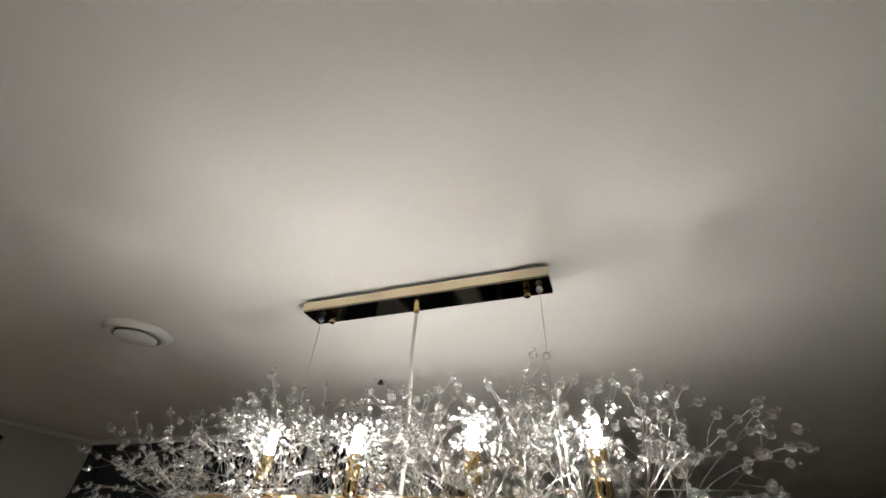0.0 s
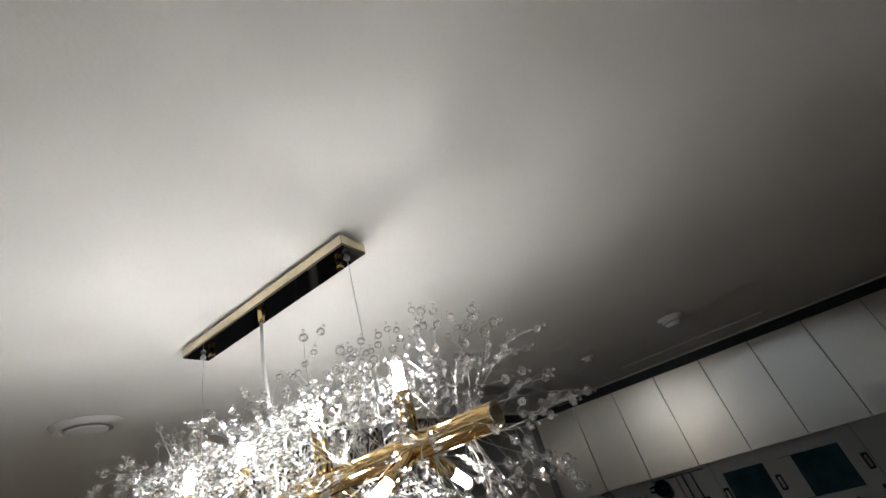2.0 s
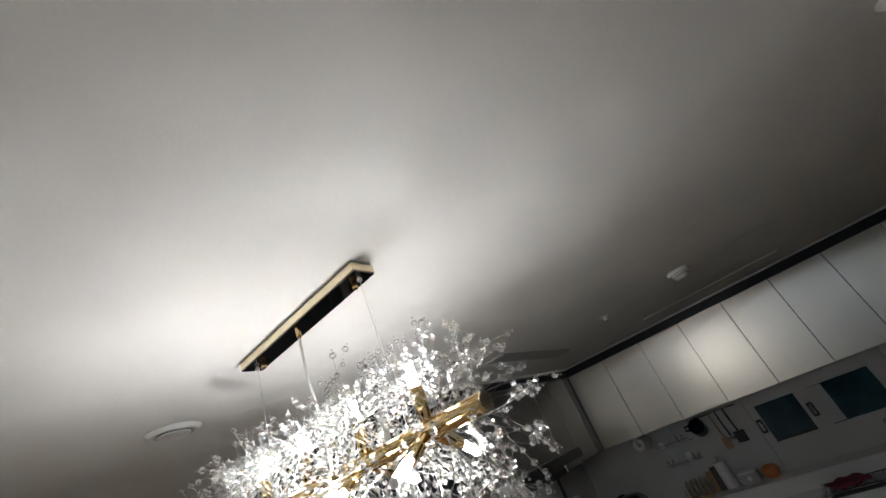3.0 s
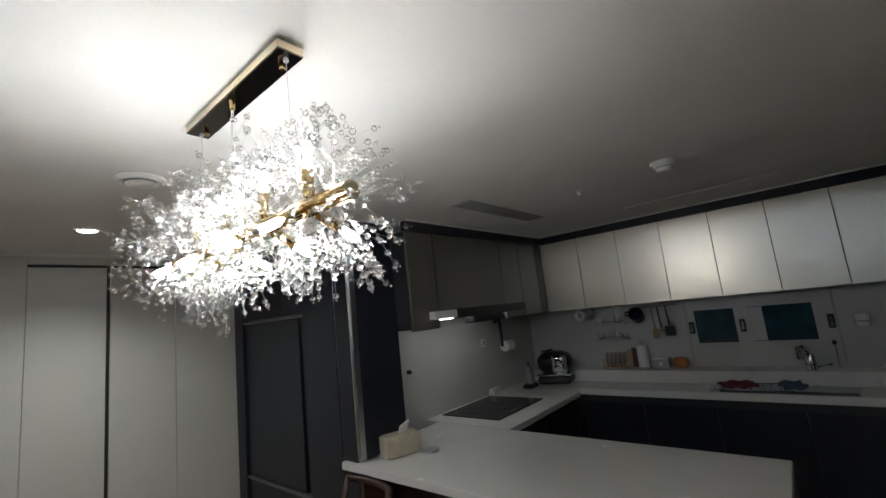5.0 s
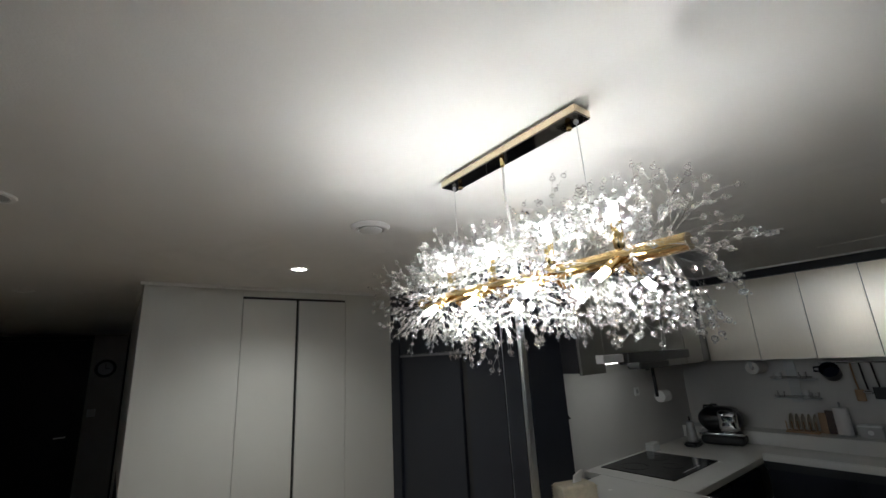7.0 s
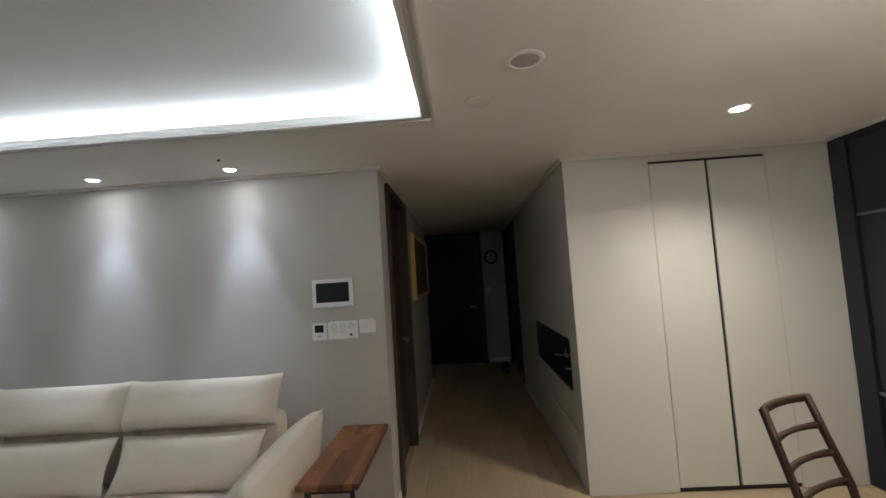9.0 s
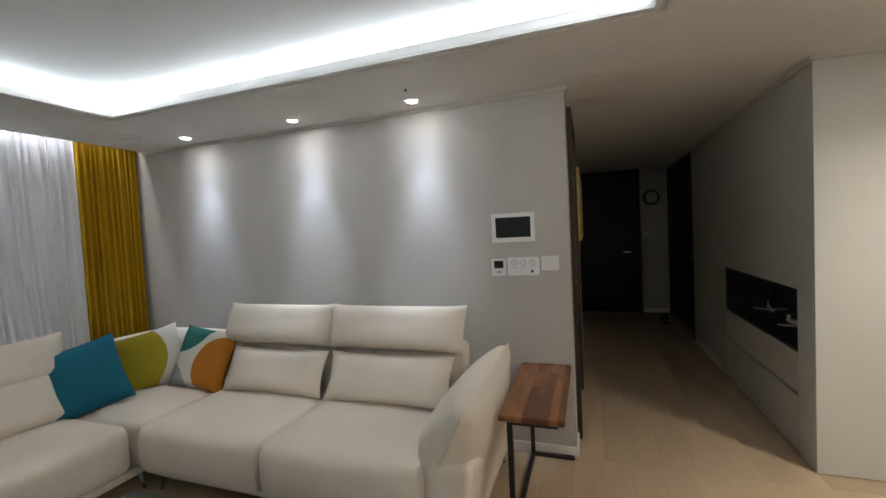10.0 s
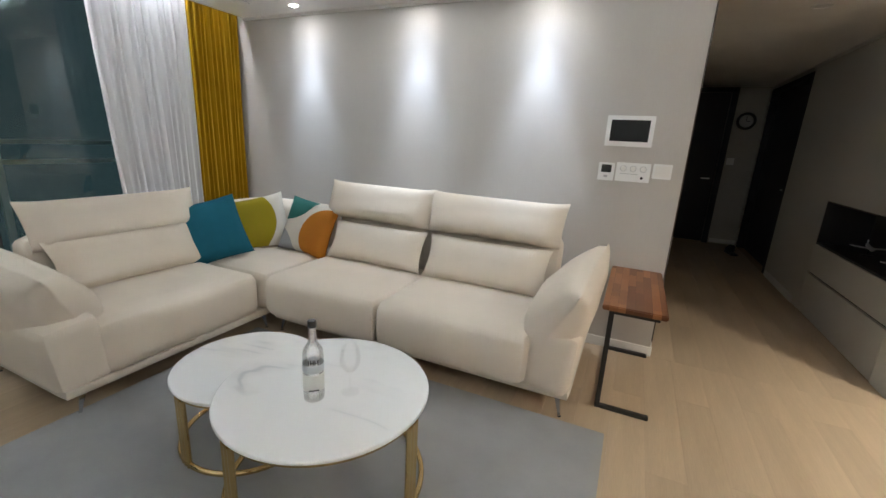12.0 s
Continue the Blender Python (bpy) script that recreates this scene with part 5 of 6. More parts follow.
rh = thing("paper_holder", (2.92, 1.19, 1.30), "black wall holder with a white paper roll", "holder")
part("stem", tube([(0, -0.004, 0.27), (0, -0.05, 0.26), (0.0, -0.055, 0.10), (0.0, -0.055, 0.0)], 0.014, 10), M_BLACKP, rh)
part("bracket", box(-0.03, 0.03, -0.012, -0.001, 0.22, 0.30, 0.003), M_BLACKP, rh, smooth=0)
part("roll", rod((0.0, -0.075, 0.0), (0.12, -0.075, 0.0), 0.048, seg=28), M_PAPER, rh, "white paper roll")
hk = thing("wall_hook", (1.72, Y_STOVE, 1.27), "small dark hook on the splashback", "hook")
part("disc", rod((0, -0.02, 0), (0, -0.001, 0), 0.016, seg=18), M_BLACKP, hk)
part("peg", rod((0, -0.04, -0.005), (0, -0.02, 0), 0.006, seg=10), M_BLACKP, hk)
wp = thing("wall_socket", (2.70, Y_STOVE, 1.36), "small white socket on the splashback", "socket")
part("plate", box(-0.035, 0.035, -0.012, -0.001, -0.035, 0.035, 0.003), M_WHITEP, wp, smooth=0)
part("insert", lathe([(0.0, 0), (0.018, 0.001), (0.02, 0.004)], 20), M_GREYP, wp).matrix_basis = pose(0, -0.015, 0, -90, 0, 0)
sb = thing("salt_box", (2.715, 1.14, CT), "small white box behind the hob", "box")
part("box_body", box(-0.06, 0.06, -0.03, 0.03, 0.001, 0.048, 0.006), M_WHITEP, sb)
part("lid", box(-0.062, 0.062, -0.032, 0.032, 0.0485, 0.062, 0.005), M_TRIM, sb)

ke = thing("rice_cooker", (3.34, 0.83, CT), "black and silver pressure rice cooker in the corner", "appliance")
cook = pose(0, 0, 0, 0, 0, 12)
for nm, at, size, r, pf, m, lab in (
    ("base", (0, 0, 0.0385), (0.275, 0.315, 0.075), 0.03, (0.004, 0.004, 0), M_BLACKM, "dark base"),
    ("band", (0, 0, 0.088), (0.288, 0.328, 0.024), 0.011, (0.003, 0.003, 0), M_CHROME, "polished steel band"),
    ("body", (0, 0.005, 0.190), (0.275, 0.305, 0.185), 0.085, (0.010, 0.008, 0.012), M_BLACKP, "glossy black body and lid"),
    ("front_panel", (-0.118, -0.062, 0.185), (0.062, 0.145, 0.17), 0.03, (0.010, 0, 0.004), M_CHROME, "polished steel control panel"),
    ("vent_cap", (0.05, 0.05, 0.292), (0.06, 0.06, 0.024), 0.01, (0, 0, 0.004), M_BLACKP, "")):
    part(nm, soft(*size, r, pf), m, ke, lab, 60).matrix_basis = cook @ pose(*at)
part("handle", tube([(-0.03, 0.02, 0.272), (-0.05, 0.04, 0.300), (-0.045, 0.10, 0.300), (-0.02, 0.12, 0.262)], 0.008, 10), M_BLACKP, ke)
part("display", box(-0.003, 0.0, -0.022, 0.022, -0.010, 0.010, 0.001), M_SCREEN, ke, "dark display", 0).matrix_basis = cook @ pose(-0.1595, -0.062, 0.225)
gp = thing("coffee_grinder", (3.06, 0.97, CT), "glass and steel grinder on a black base", "grinder")
part("base", box(-0.07, 0.07, -0.05, 0.05, 0.001, 0.035, 0.01), M_BLACKP, gp)
part("jar", lathe([(0.034, 0.0355), (0.040, 0.05), (0.037, 0.12), (0.030, 0.165), (0.030, 0.17)], 28), M_STEEL, gp)
part("lid", lathe([(0.032, 0.1705), (0.030, 0.19), (0.012, 0.20), (0.0, 0.202)], 24), M_STEEL, gp)
part("knob", rod((0, 0, 0.20), (0, 0, 0.235), 0.008, 0.006, 12), M_BLACKP, gp)
part("spout", tube([(0.036, 0, 0.11), (0.06, 0, 0.13), (0.068, 0, 0.155)], 0.008, 8), M_STEEL, gp)

tb = thing("tissue_box", (1.24, 0.82, CT), "cream wicker tissue box with a white tissue on the counter", "box")
part("wicker_body", soft(0.215, 0.12, 0.115, 0.016), M_WICKER, tb, smooth=60).matrix_basis = pose(0, 0, 0.0585, 0, 0, -20)
part("tissue", soft(0.075, 0.012, 0.06, 0.006, bend=lambda p, n: Vector((p.x + 0.35 * (p.z + 0.03), p.y + 0.012 * math.sin(40 * p.x + 30 * p.z), p.z + 0.008 * math.sin(50 * p.x)))), M_PAPER, tb, "white tissue", 60).matrix_basis = pose(0.02, 0, 0.132, 0, 0, -20)
for k in range(7):
    z = 0.014 + k * 0.0145
    bm = bmesh.new()
    box(-0.1085, 0.1085, -0.0612, 0.0612, z - 0.002, z + 0.002, 0.001, bm=bm)
    part("weave_band", bm, M_WICKER, tb).matrix_basis = pose(0, 0, 0, 0, 0, -20)
dk = thing("coaster", (1.34, 0.685, CT), "round grey metal coaster on the counter", "coaster")
part("disc", lathe([(0.050, 0.0005), (0.052, 0.004), (0.050, 0.010), (0.044, 0.011), (0.0, 0.010)], 40), M_STEEL, dk)

# window over the sink
kw = thing("window_2", (X_SINK, 0, 0), "pale framed kitchen window with two small dark panes", "window", kind="structure")
for y0, y1, z0, z1 in ((-1.239, -1.128, 1.031, 1.549), (-0.742, -0.645, 1.031, 1.549), (-0.363, -0.311, 1.031, 1.549), (-1.128, -0.742, 1.46, 1.549), (-1.128, -0.742, 1.031, 1.19), (-0.645, -0.363, 1.46, 1.549), (-0.645, -0.363, 1.031, 1.19)):
    part("window_frame", box(-0.012, 0.05, y0, y1, z0, z1, 0.002), M_TILE, kw, smooth=0)
part("trim_strip", box(-0.016, -0.0125, -0.311, -0.300, 1.031, 1.549), M_GREYP, kw, smooth=0)
part("trim_strip", box(-0.016, -0.0125, -1.252, -1.240, 1.031, 1.549), M_GREYP, kw, smooth=0)
M_KPANE = surface("teal_night_glass", (0.03, 0.085, 0.115), 0.06, vary=0.5, scale=5, fine=9, bump=0)
for y0, y1 in ((-1.128, -0.742), (-0.645, -0.363)):
    part("pane", box(0.012, 0.02, y0, y1, 1.19, 1.46), M_KPANE, kw, "dark teal pane", 0)
part("sash_strip", box(0.004, 0.0118, -0.645, -0.363, 1.19, 1.208), M_BLACKP, kw, "dark lower sash", 0)
part("frosted_strip", box(0.006, 0.0115, -0.83, -0.742, 1.195, 1.455), M_TILE, kw, "pale pane edge", 0)
for yy in (-0.335, -0.692, -1.215):
    h = part("handle", box(-0.026, -0.0125, yy - 0.020, yy + 0.020, 1.27, 1.37, 0.004), M_BLACKP, kw, "black latch")
    part("latch_lever", box(-0.036, -0.026, yy - 0.009, yy + 0.009, 1.285, 1.355, 0.003), M_CHROME, h)

# sink and tap
sk = thing("sink", (3.225, -0.86, CT), "steel undermount kitchen sink with washing-up", "sink")
for x0, x1, y0, y1, z0, z1 in ((-0.195, 0.195, -0.40, 0.40, -0.20, -0.195), (-0.195, -0.190, -0.40, 0.40, -0.195, -0.002), (0.190, 0.195, -0.40, 0.40, -0.195, -0.002), (-0.19, 0.19, -0.40, -0.395, -0.195, -0.002), (-0.19, 0.19, 0.395, 0.40, -0.195, -0.002)):
    part("basin_wall", box(x0, x1, y0, y1, z0, z1), M_STEEL, sk, smooth=0)
part("rim", box(-0.19, 0.19, 0.36, 0.395, -0.03, 0.004, 0.003), M_STEEL, sk, smooth=0)
part("drain", lathe([(0.0, -0.193), (0.04, -0.193), (0.045, -0.1945)], 24), M_CHROME, sk)
rk = thing("dish_rack", (3.27, -0.72, CT), "steel dish rack over the sink", "rack")
for k in range(9):
    part("bar", tube([(-0.13, -0.20 + k * 0.055, 0.012), (0.13, -0.20 + k * 0.055, 0.012)], 0.003, 6), M_CHROME, rk)
for xx in (-0.13, 0.13):
    part("rail", tube([(xx, -0.22, 0.013), (xx, 0.26, 0.013)], 0.005, 8), M_CHROME, rk)
for nm, yy, m, lab, sz in (("dish_cloth", -0.62, M_RED, "wine red folded dish cloth by the sink", (0.14, 0.22, 0.022)), ("dish_cloth", -0.93, M_CLOTHBLUE, "dark blue folded dish cloth by the sink", (0.14, 0.13, 0.026))):
    t = tagged(part(nm, soft(*sz, 0.008, (0, 0, 0.004), 15, bend=lambda p, n: p + Vector((0.01 * math.sin(30 * p.y), 0.012 * math.sin(37 * p.x), 0.007 * math.sin(40 * p.x + 25 * p.y) + 0.005 * math.sin(70 * p.y)))), m, None, "", 60), lab, "cloth")
    t.matrix_basis = pose(3.27, yy, CT + 0.018 + sz[2] / 2, 0, 0, 8)
fa = thing("faucet", (3.44, -1.05, CT), "chrome kitchen mixer tap with pull-out head", "faucet")
part("base", lathe([(0.040, 0.0005), (0.040, 0.014), (0.032, 0.022), (0.031, 0.20), (0.026, 0.215), (0.0, 0.22)], 28), M_CHROME, fa)
part("spout", tube([(0, 0, 0.15), (-0.012, 0.004, 0.225), (-0.045, 0.012, 0.258), (-0.10, 0.026, 0.268), (-0.15, 0.038, 0.262)], 0.021, 16), M_CHROME, fa)
part("head", lathe([(0.022, -0.060), (0.028, -0.054), (0.027, 0.014), (0.016, 0.024), (0.0, 0.026)], 24), M_CHROME, fa).matrix_basis = pose(-0.165, 0.042, 0.262, 0, -16, 0)
part("lever", tube([(0.0, -0.025, 0.12), (0.008, -0.07, 0.128), (0.010, -0.115, 0.140)], 0.010, 10), M_CHROME, fa)
part("collar", ring(0, 0, 0.145, 0.0315, 0.003, 28, 8), M_BLACKP, fa)
pt = thing("soap_pump", (3.53, -1.20, 1.0), "slim chrome and black soap pump by the tap", "dispenser")
part("stem", rod((0, 0, 0.001), (0, 0, 0.17), 0.006, seg=10), M_CHROME, pt)
part("head", soft(0.05, 0.025, 0.03, 0.01), M_BLACKP, pt, smooth=60).matrix_basis = pose(-0.015, 0, 0.18)
cu = thing("cup", (3.55, -1.37, 1.32), "white cup on a wall holder", "cup")
part("cup_body", lathe([(0.025, -0.04), (0.032, -0.03), (0.036, 0.04), (0.034, 0.04), (0.030, -0.028), (0.0, -0.034)], 28), M_WHITEP, cu)
part("holder_ring", ring(0, 0, -0.005, 0.0385, 0.003, 28, 8), M_CHROME, cu)
part("holder_arm", rod((0.036, 0, -0.005), (0.069, 0, -0.005), 0.004, seg=8), M_CHROME, cu)
dr = thing("dish_tray", (3.50, -1.64, 1.0), "white dish tray with dark pans and bowls", "tray")
part("tray", box(-0.10, 0.10, -0.24, 0.22, 0.001, 0.022, 0.006), M_WHITEP, dr)
part("pan", lathe([(0.05, 0.0225), (0.075, 0.035), (0.08, 0.065), (0.078, 0.065), (0.05, 0.03), (0.0, 0.028)], 28, at=(0.0, 0.13, 0)), M_BLACKP, dr)
part("bowl", lathe([(0.03, 0.0225), (0.055, 0.06), (0.06, 0.08), (0.058, 0.08), (0.03, 0.03), (0.0, 0.027)], 28, at=(0, 0.0, 0)), M_WHITEP, dr)
part("bowl", lathe([(0.03, 0.0225), (0.055, 0.05), (0.06, 0.07), (0.058, 0.07), (0.03, 0.03), (0.0, 0.027)], 28, at=(0, -0.14, 0)), M_RED, dr)

# paper roll under the cabinets
pr = thing("paper_towel", (3.45, 0.52, 1.505), "white kitchen roll mounted under the wall cabinet", "paper towel")
bm = lathe([(0.018, -0.11), (0.048, -0.11), (0.048, 0.11), (0.018, 0.11), (0.018, -0.11)], 32, caps=False)
part("roll", bm, M_PAPER, pr).matrix_basis = pose(0, 0, 0, 0, 90, 0)
part("core", rod((-0.13, 0, 0), (0.13, 0, 0), 0.008, seg=12), M_STEEL, pr)
for xx in (-0.128, 0.128):
    part("bracket", box(xx - 0.003, xx + 0.003, -0.012, 0.012, 0.0, 0.066), M_STEEL, pr, smooth=0)

# two small glass shelves with tumblers
gs = thing("wall_shelf", (X_SINK, 0.335, 1.25), "two-tier steel wall shelf with small glasses", "shelf")
part("upright", box(-0.012, -0.001, -0.035, 0.035, -0.03, 0.30, 0.002), M_STEEL, gs, smooth=0)
for z in (0.0, 0.145):
    part("shelf", box(-0.12, -0.001, -0.16, 0.13, z, z + 0.010, 0.003), M_STEEL, gs, smooth=0)
    part("shelf_rail", tube([(-0.115, -0.155, z + 0.03), (-0.115, 0.125, z + 0.03)], 0.003, 6), M_CHROME, gs)
for i, (yy, z, r, h) in enumerate(((0.42, 1.2605, 0.028, 0.05), (0.26, 1.2605, 0.024, 0.06), (0.20, 1.2605, 0.03, 0.045), (0.41, 1.4055, 0.026, 0.05), (0.25, 1.4055, 0.030, 0.055))):
    t = tagged(part("tumbler", lathe([(r * 0.7, 0.0005), (r * 0.8, 0.003), (r, h), (r * 0.93, h), (r * 0.72, 0.007), (0, 0.006)], 24), M_WHITEP if i % 2 else M_GLASS, None, "", 40), "small drinking cup on the wall shelf", "cup", "cups on the wall shelf")
    t.matrix_basis = pose(3.55, yy, z)

# hanging rail with pan and spoons
hr2 = thing("utensil_rail", (3.585, -0.02, 1.525), "steel rail with hanging hooks under the cabinets", "rail")
part("bar", tube([(0, -0.24, 0), (0, 0.16, 0)], 0.005, 8), M_CHROME, hr2)
for yy in (-0.2, 0.13):
    part("post", rod((0, yy, 0), (0.034, yy, 0), 0.004, seg=8), M_CHROME, hr2)
pn = thing("hanging_pot", (3.53, 0.065, 1.44), "small navy enamel pot hanging on the rail", "pot")
bm = lathe([(0.045, 0.0), (0.058, 0.008), (0.062, 0.09), (0.060, 0.09), (0.055, 0.012), (0.0, 0.008)], 32)
M_POT = surface("navy_enamel", (0.012, 0.016, 0.03), 0.2, vary=0.1, bump=0)
part("pot_body", bm, M_POT, pn).matrix_basis = pose(0.03, 0, 0, 0, -62, 0)
part("handle", tube([(0.0, 0.055, 0.02), (-0.01, 0.10, 0.03), (0.0, 0.10, 0.055), (0.03, 0.06, 0.06)], 0.007, 8), M_POT, pn)
part("hook", tube([(0.05, 0, 0.05), (0.055, 0, 0.095)], 0.003, 6), M_CHROME, pn)
for yy, m, kind, ln in ((-0.045, M_TEAK, "spoon", 0.20), (-0.095, M_BLACKP, "ladle", 0.19), (-0.16, M_BLACKP, "turner", 0.17)):
    t = thing("kitchen_" + kind, (3.575, yy, 1.52), {"spoon": "wooden cooking spoon hanging on the rail", "ladle": "black ladle with steel bowl hanging on the rail", "turner": "black slotted turner hanging on the rail"}[kind], "utensil")
    part("shaft", tube([(0, 0, 0.0), (0, -0.005, -ln * 0.6), (0, -0.012, -ln)], 0.006, 8), m, t)
    if kind == "turner":
        part("blade", box(-0.004, 0.004, -0.052, 0.028, -ln - 0.085, -ln, 0.003), M_BLACKP, t)
    elif kind == "spoon":
        part("bowl", soft(0.014, 0.055, 0.085, 0.007), M_TEAK, t, smooth=60).matrix_basis = pose(0, -0.012, -ln - 0.03)
    else:
        part("bowl", lathe([(0.0, -0.025), (0.022, -0.018), (0.032, 0.0), (0.030, 0.0), (0.02, -0.015), (0, -0.02)], 20), M_CHROME, t).matrix_basis = pose(-0.02, -0.012, -ln - 0.01)

# on the ledge: plates in a rack, kitchen roll, glass box, orange board
pk = thing("plate_rack", (3.54, 0.33, 1.0), "wooden rack with cream plates on the ledge", "rack")
part("base", box(-0.05, 0.05, -0.105, 0.105, 0.001, 0.014, 0.002), M_TEAK, pk, smooth=0)
for k in range(6):
    part("peg", rod((-0.03, -0.095 + k * 0.038, 0.014), (-0.03, -0.095 + k * 0.038, 0.085), 0.004, seg=8), M_TEAK, pk)
M_PLATE = surface("cream_china", (0.70, 0.66, 0.56), 0.25, vary=0.04, bump=0)
for k in range(5):
    t = tagged(part("plate", lathe([(0.0, 0.0), (0.035, 0.0), (0.062, 0.006), (0.061, 0.009), (0.034, 0.004), (0.0, 0.004)], 28), M_PLATE, None, "", 40), "cream china plate standing in the rack", "plate", "plates in the rack")
    t.matrix_basis = pose(3.545, 0.33 - 0.078 + k * 0.038, 1.079, 90, 0, 0) @ pose(0, 0, 0, 4, 0, 0)
cb = thing("cutting_board", (3.58, 0.185, 1.0), "two small wooden cutting boards leaning on the wall", "board")
part("board", soft(0.018, 0.085, 0.15, 0.008), M_TEAK, cb, smooth=60).matrix_basis = pose(0, 0, 0.076, 0, 8, 0)
part("board", soft(0.016, 0.07, 0.17, 0.008), M_DARKWOOD, cb, smooth=60).matrix_basis = pose(0.0, -0.035, 0.086, 0, 8, 0)
kr = thing("kitchen_roll", (3.53, 0.075, 1.0), "white kitchen paper roll on a stand", "paper towel")
part("stand", lathe([(0.055, 0.0005), (0.055, 0.008), (0.006, 0.012), (0.006, 0.225), (0.010, 0.235), (0.0, 0.242)], 24), M_STEEL, kr)
part("roll", lathe([(0.012, 0.0125), (0.045, 0.0125), (0.046, 0.19), (0.045, 0.20), (0.012, 0.20), (0.012, 0.0125)], 30, caps=False), M_PAPER, kr, "white paper roll")
gb = thing("storage_box", (3.55, -0.065, 1.0), "clear glass storage box with a white lid", "box")
part("box_body", box(-0.045, 0.045, -0.065, 0.065, 0.001, 0.075, 0.006), M_GREYP, gb)
part("lid", box(-0.047, 0.047, -0.067, 0.067, 0.0755, 0.088, 0.004), M_WHITEP, gb)
part("label", lathe([(0, 0), (0.016, 0), (0.017, 0.001)], 20), M_WHITEP, gb).matrix_basis = pose(-0.0462, 0.0, 0.04, 0, -90, 0)
ob_ = tagged(part("scrubber", soft(0.06, 0.105, 0.085, 0.026, (0.004, 0.004, 0.004)), M_ORANGE, None, "", 60), "orange wooden sponge box on the ledge", "box")
ob_.matrix_basis = pose(3.55, -0.215, 1.043)

# tall pale doors at the kitchen end
te = thing("tall_cabinet", (0, Y_KEND, 0), "tall cabinet at the kitchen end with pale door strips", "cabinet")
part("body", box(1.4, 2.98, 0.001, 0.02, 0.0, CEIL - 0.06), M_CHAR2, te, smooth=0)
for x0, x1 in ((2.36, 2.46), (1.95, 2.29), (1.5, 1.93)):
    part("door", box(x0, x1, 0.02, 0.035, 0.02, 2.15, 0.002), M_METALDOOR, te, "pale metal door", 0)
part("fascia", box(0.9, 3.24, 0.02, 0.06, 2.18, CEIL - 0.014), M_CHAR, te, smooth=0)

# ornaments in the corridor niche
for x, y, s, turn in ((-0.60, 3.05, 1.0, 20), (-0.58, 3.62, 0.85, -10)):
    t = thing("model_aeroplane", (x, y, 0.6425), "small white model aeroplane in the niche", "ornament", "model aeroplanes", turn=turn)
    part("stand", lathe([(0.04, 0.0), (0.038, 0.006), (0.005, 0.01), (0.004, 0.05)], 18), M_BLACKP, t)
    part("fuselage", soft(0.035 * s, 0.24 * s, 0.035 * s, 0.017, bend=lambda p, n: Vector((p.x * (1 - 0.4 * max(0, n.y)), p.y, p.z + 0.01 * max(0, n.y)))), M_WHITEP, t, smooth=60).matrix_basis = pose(0, 0, 0.065)
    part("wing", soft(0.26 * s, 0.05 * s, 0.008, 0.004, bend=lambda p, n: Vector((p.x, p.y + 0.25 * abs(p.x), p.z + 0.05 * abs(p.x)))), M_WHITEP, t, smooth=60).matrix_basis = pose(0, -0.01, 0.06)
    part("fin", box(-0.003, 0.003, 0.085 * s, 0.118 * s, 0.07, 0.115, 0.002), M_WHITEP, t, smooth=0)
og = tagged(part("vase", lathe([(0.04, 0.0), (0.075, 0.03), (0.085, 0.09), (0.06, 0.145), (0.035, 0.16), (0.033, 0.158), (0.05, 0.14), (0, 0.01)], 32), M_ORANGE, None, "", 50), "round orange pottery vase in the niche", "vase")
og.matrix_basis = pose(-0.57, 2.83, 0.6425)
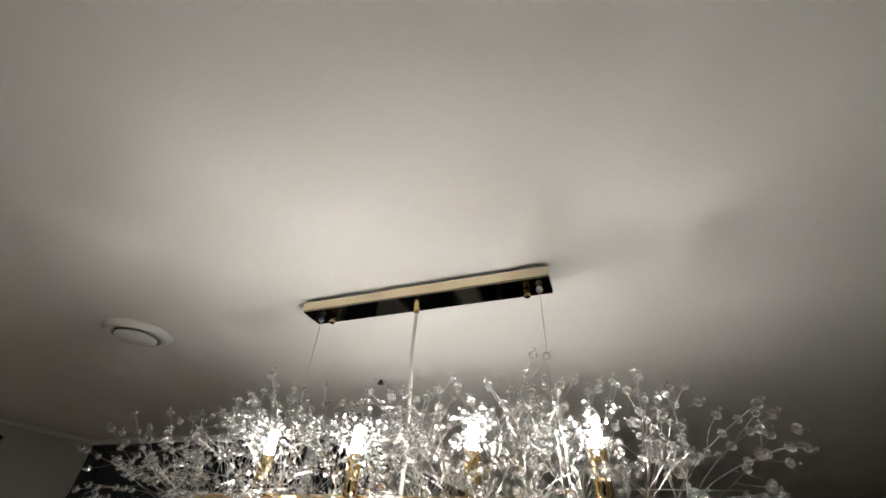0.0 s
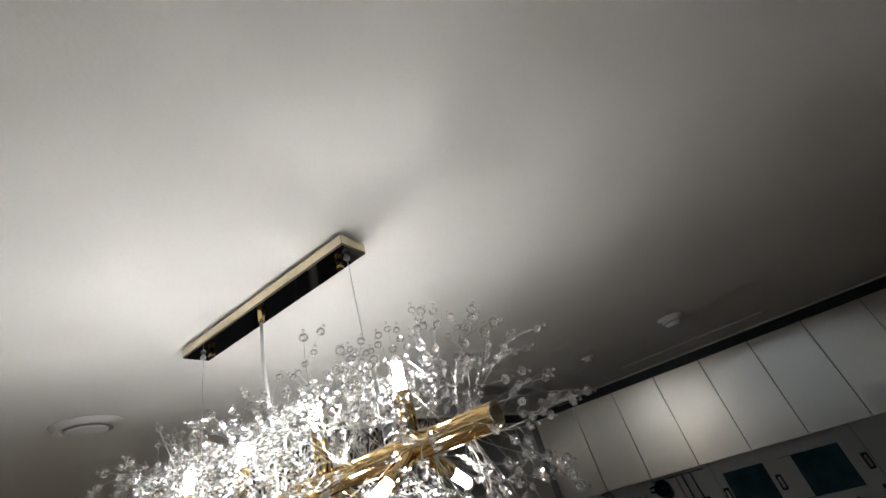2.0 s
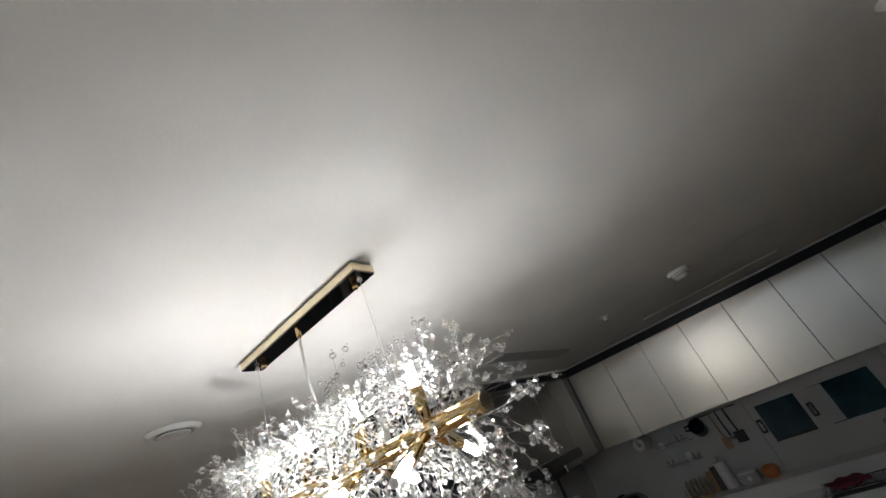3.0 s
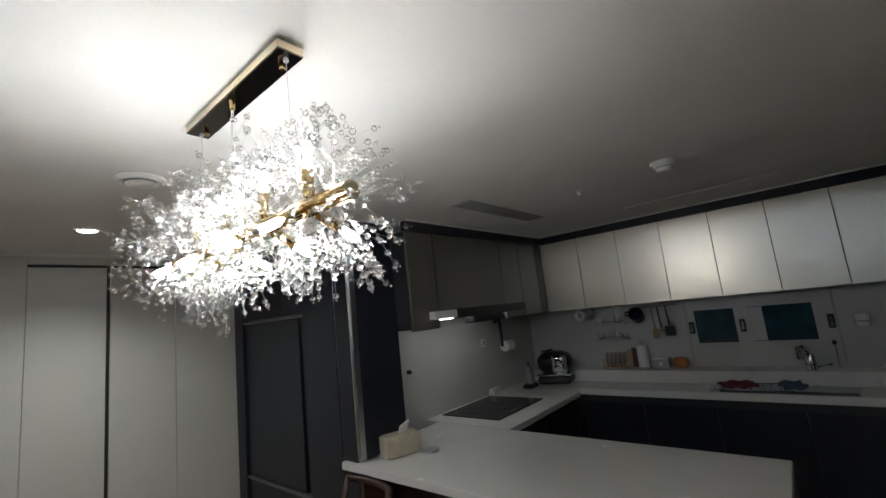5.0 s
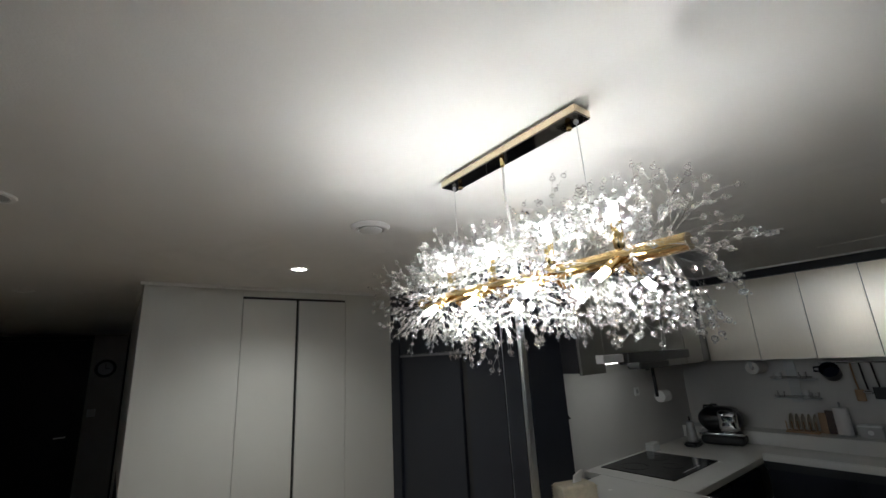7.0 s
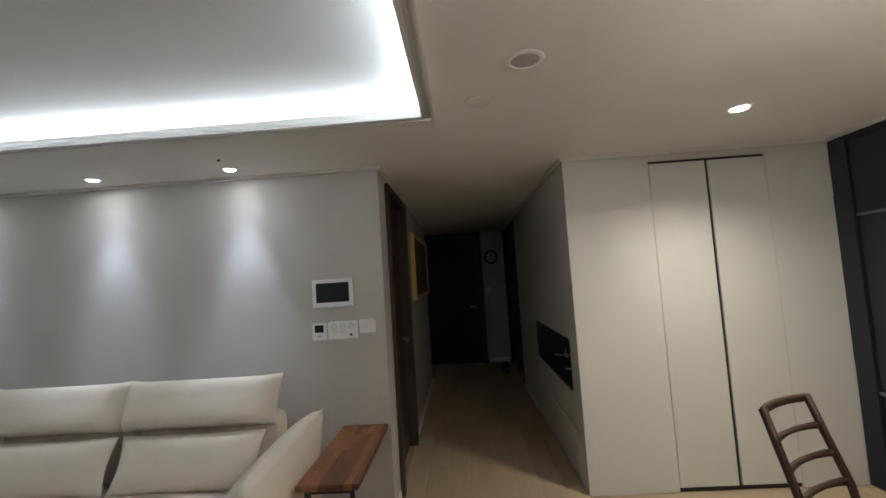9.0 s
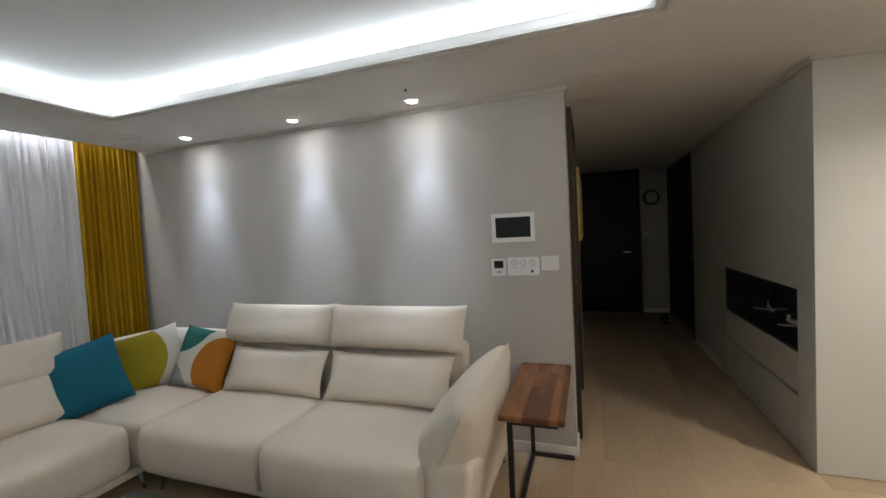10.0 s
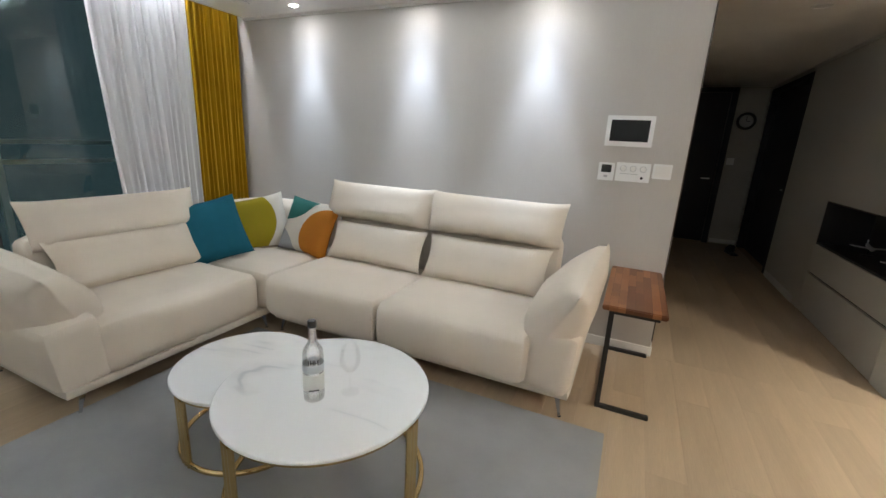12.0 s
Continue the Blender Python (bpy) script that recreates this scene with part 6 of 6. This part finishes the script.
for k, (x, y, turn) in enumerate(((-0.95, 6.2, 10), (-0.93, 6.38, -15))):
    t = thing("slipper", (x, y, 0.0), "dark slipper on the corridor floor", "slipper", "slippers", turn=turn)
    part("sole", soft(0.10, 0.26, 0.025, 0.012), M_BLACKP, t, smooth=60).matrix_basis = pose(0, 0, 0.0135)
    part("upper", soft(0.10, 0.13, 0.06, 0.03, (0, 0, 0.01)), M_CHAR2, t, smooth=60).matrix_basis = pose(0, 0.06, 0.05)

# ---------- floor planks ----------
PW, PL = 0.165, 1.30
PLANKS = {}


def plank_mesh(w, l):
    key = (round(w, 3), round(l, 3))
    if key not in PLANKS:
        bm = bmesh.new()
        a = [bm.verts.new((sx * w / 2, sy * l / 2, 0)) for sx, sy in ((-1, -1), (1, -1), (1, 1), (-1, 1))]
        b = [bm.verts.new((sx * (w / 2 - 0.0003), sy * (l / 2 - 0.0003), 0.0)) for sx, sy in ((-1, -1), (1, -1), (1, 1), (-1, 1))]
        for v in a:
            v.co.z = -0.0012
        bm.faces.new(b)
        for i in range(4):
            bm.faces.new((a[i], a[(i + 1) % 4], b[(i + 1) % 4], b[i]))
        PLANKS[key] = mesh_of("plank", bm, M_OAK)
    return PLANKS[key]


def lay(x0, x1, y0, y1, seed):
    i, x = 0, x0
    while x < x1 - 0.01:
        w = min(PW, x1 - x)
        y = y0 - (i * 0.47 % 1.0) * PL
        while y < y1 - 0.01:
            a, b = max(y, y0), min(y + PL, y1)
            if b - a > 0.02:
                p = new("plank", plank_mesh(w - 0.0001, b - a - 0.0001))
                p.parent = floor
                p.location = (x + w / 2, (a + b) / 2, 0.0)
            y += PL
        x += w
        i += 1


lay(X_COR0, X_COR1, Y_SOFA, Y_END - 0.012, 1)
lay(-5.55, 0.92, -0.35, Y_SOFA, 2)
bm = box(-5.86, -5.555, -3.3, Y_SOFA, -0.0035, -0.0005)
box(-5.55, 0.92, -3.3, -0.355, -0.0035, -0.0005, bm=bm)
box(0.925, 3.6, -1.95, 2.4, -0.0035, -0.0005, bm=bm)
rest = part("floor_rest", bm, M_OAK, floor, smooth=0)
rest["kind"] = "stuff"
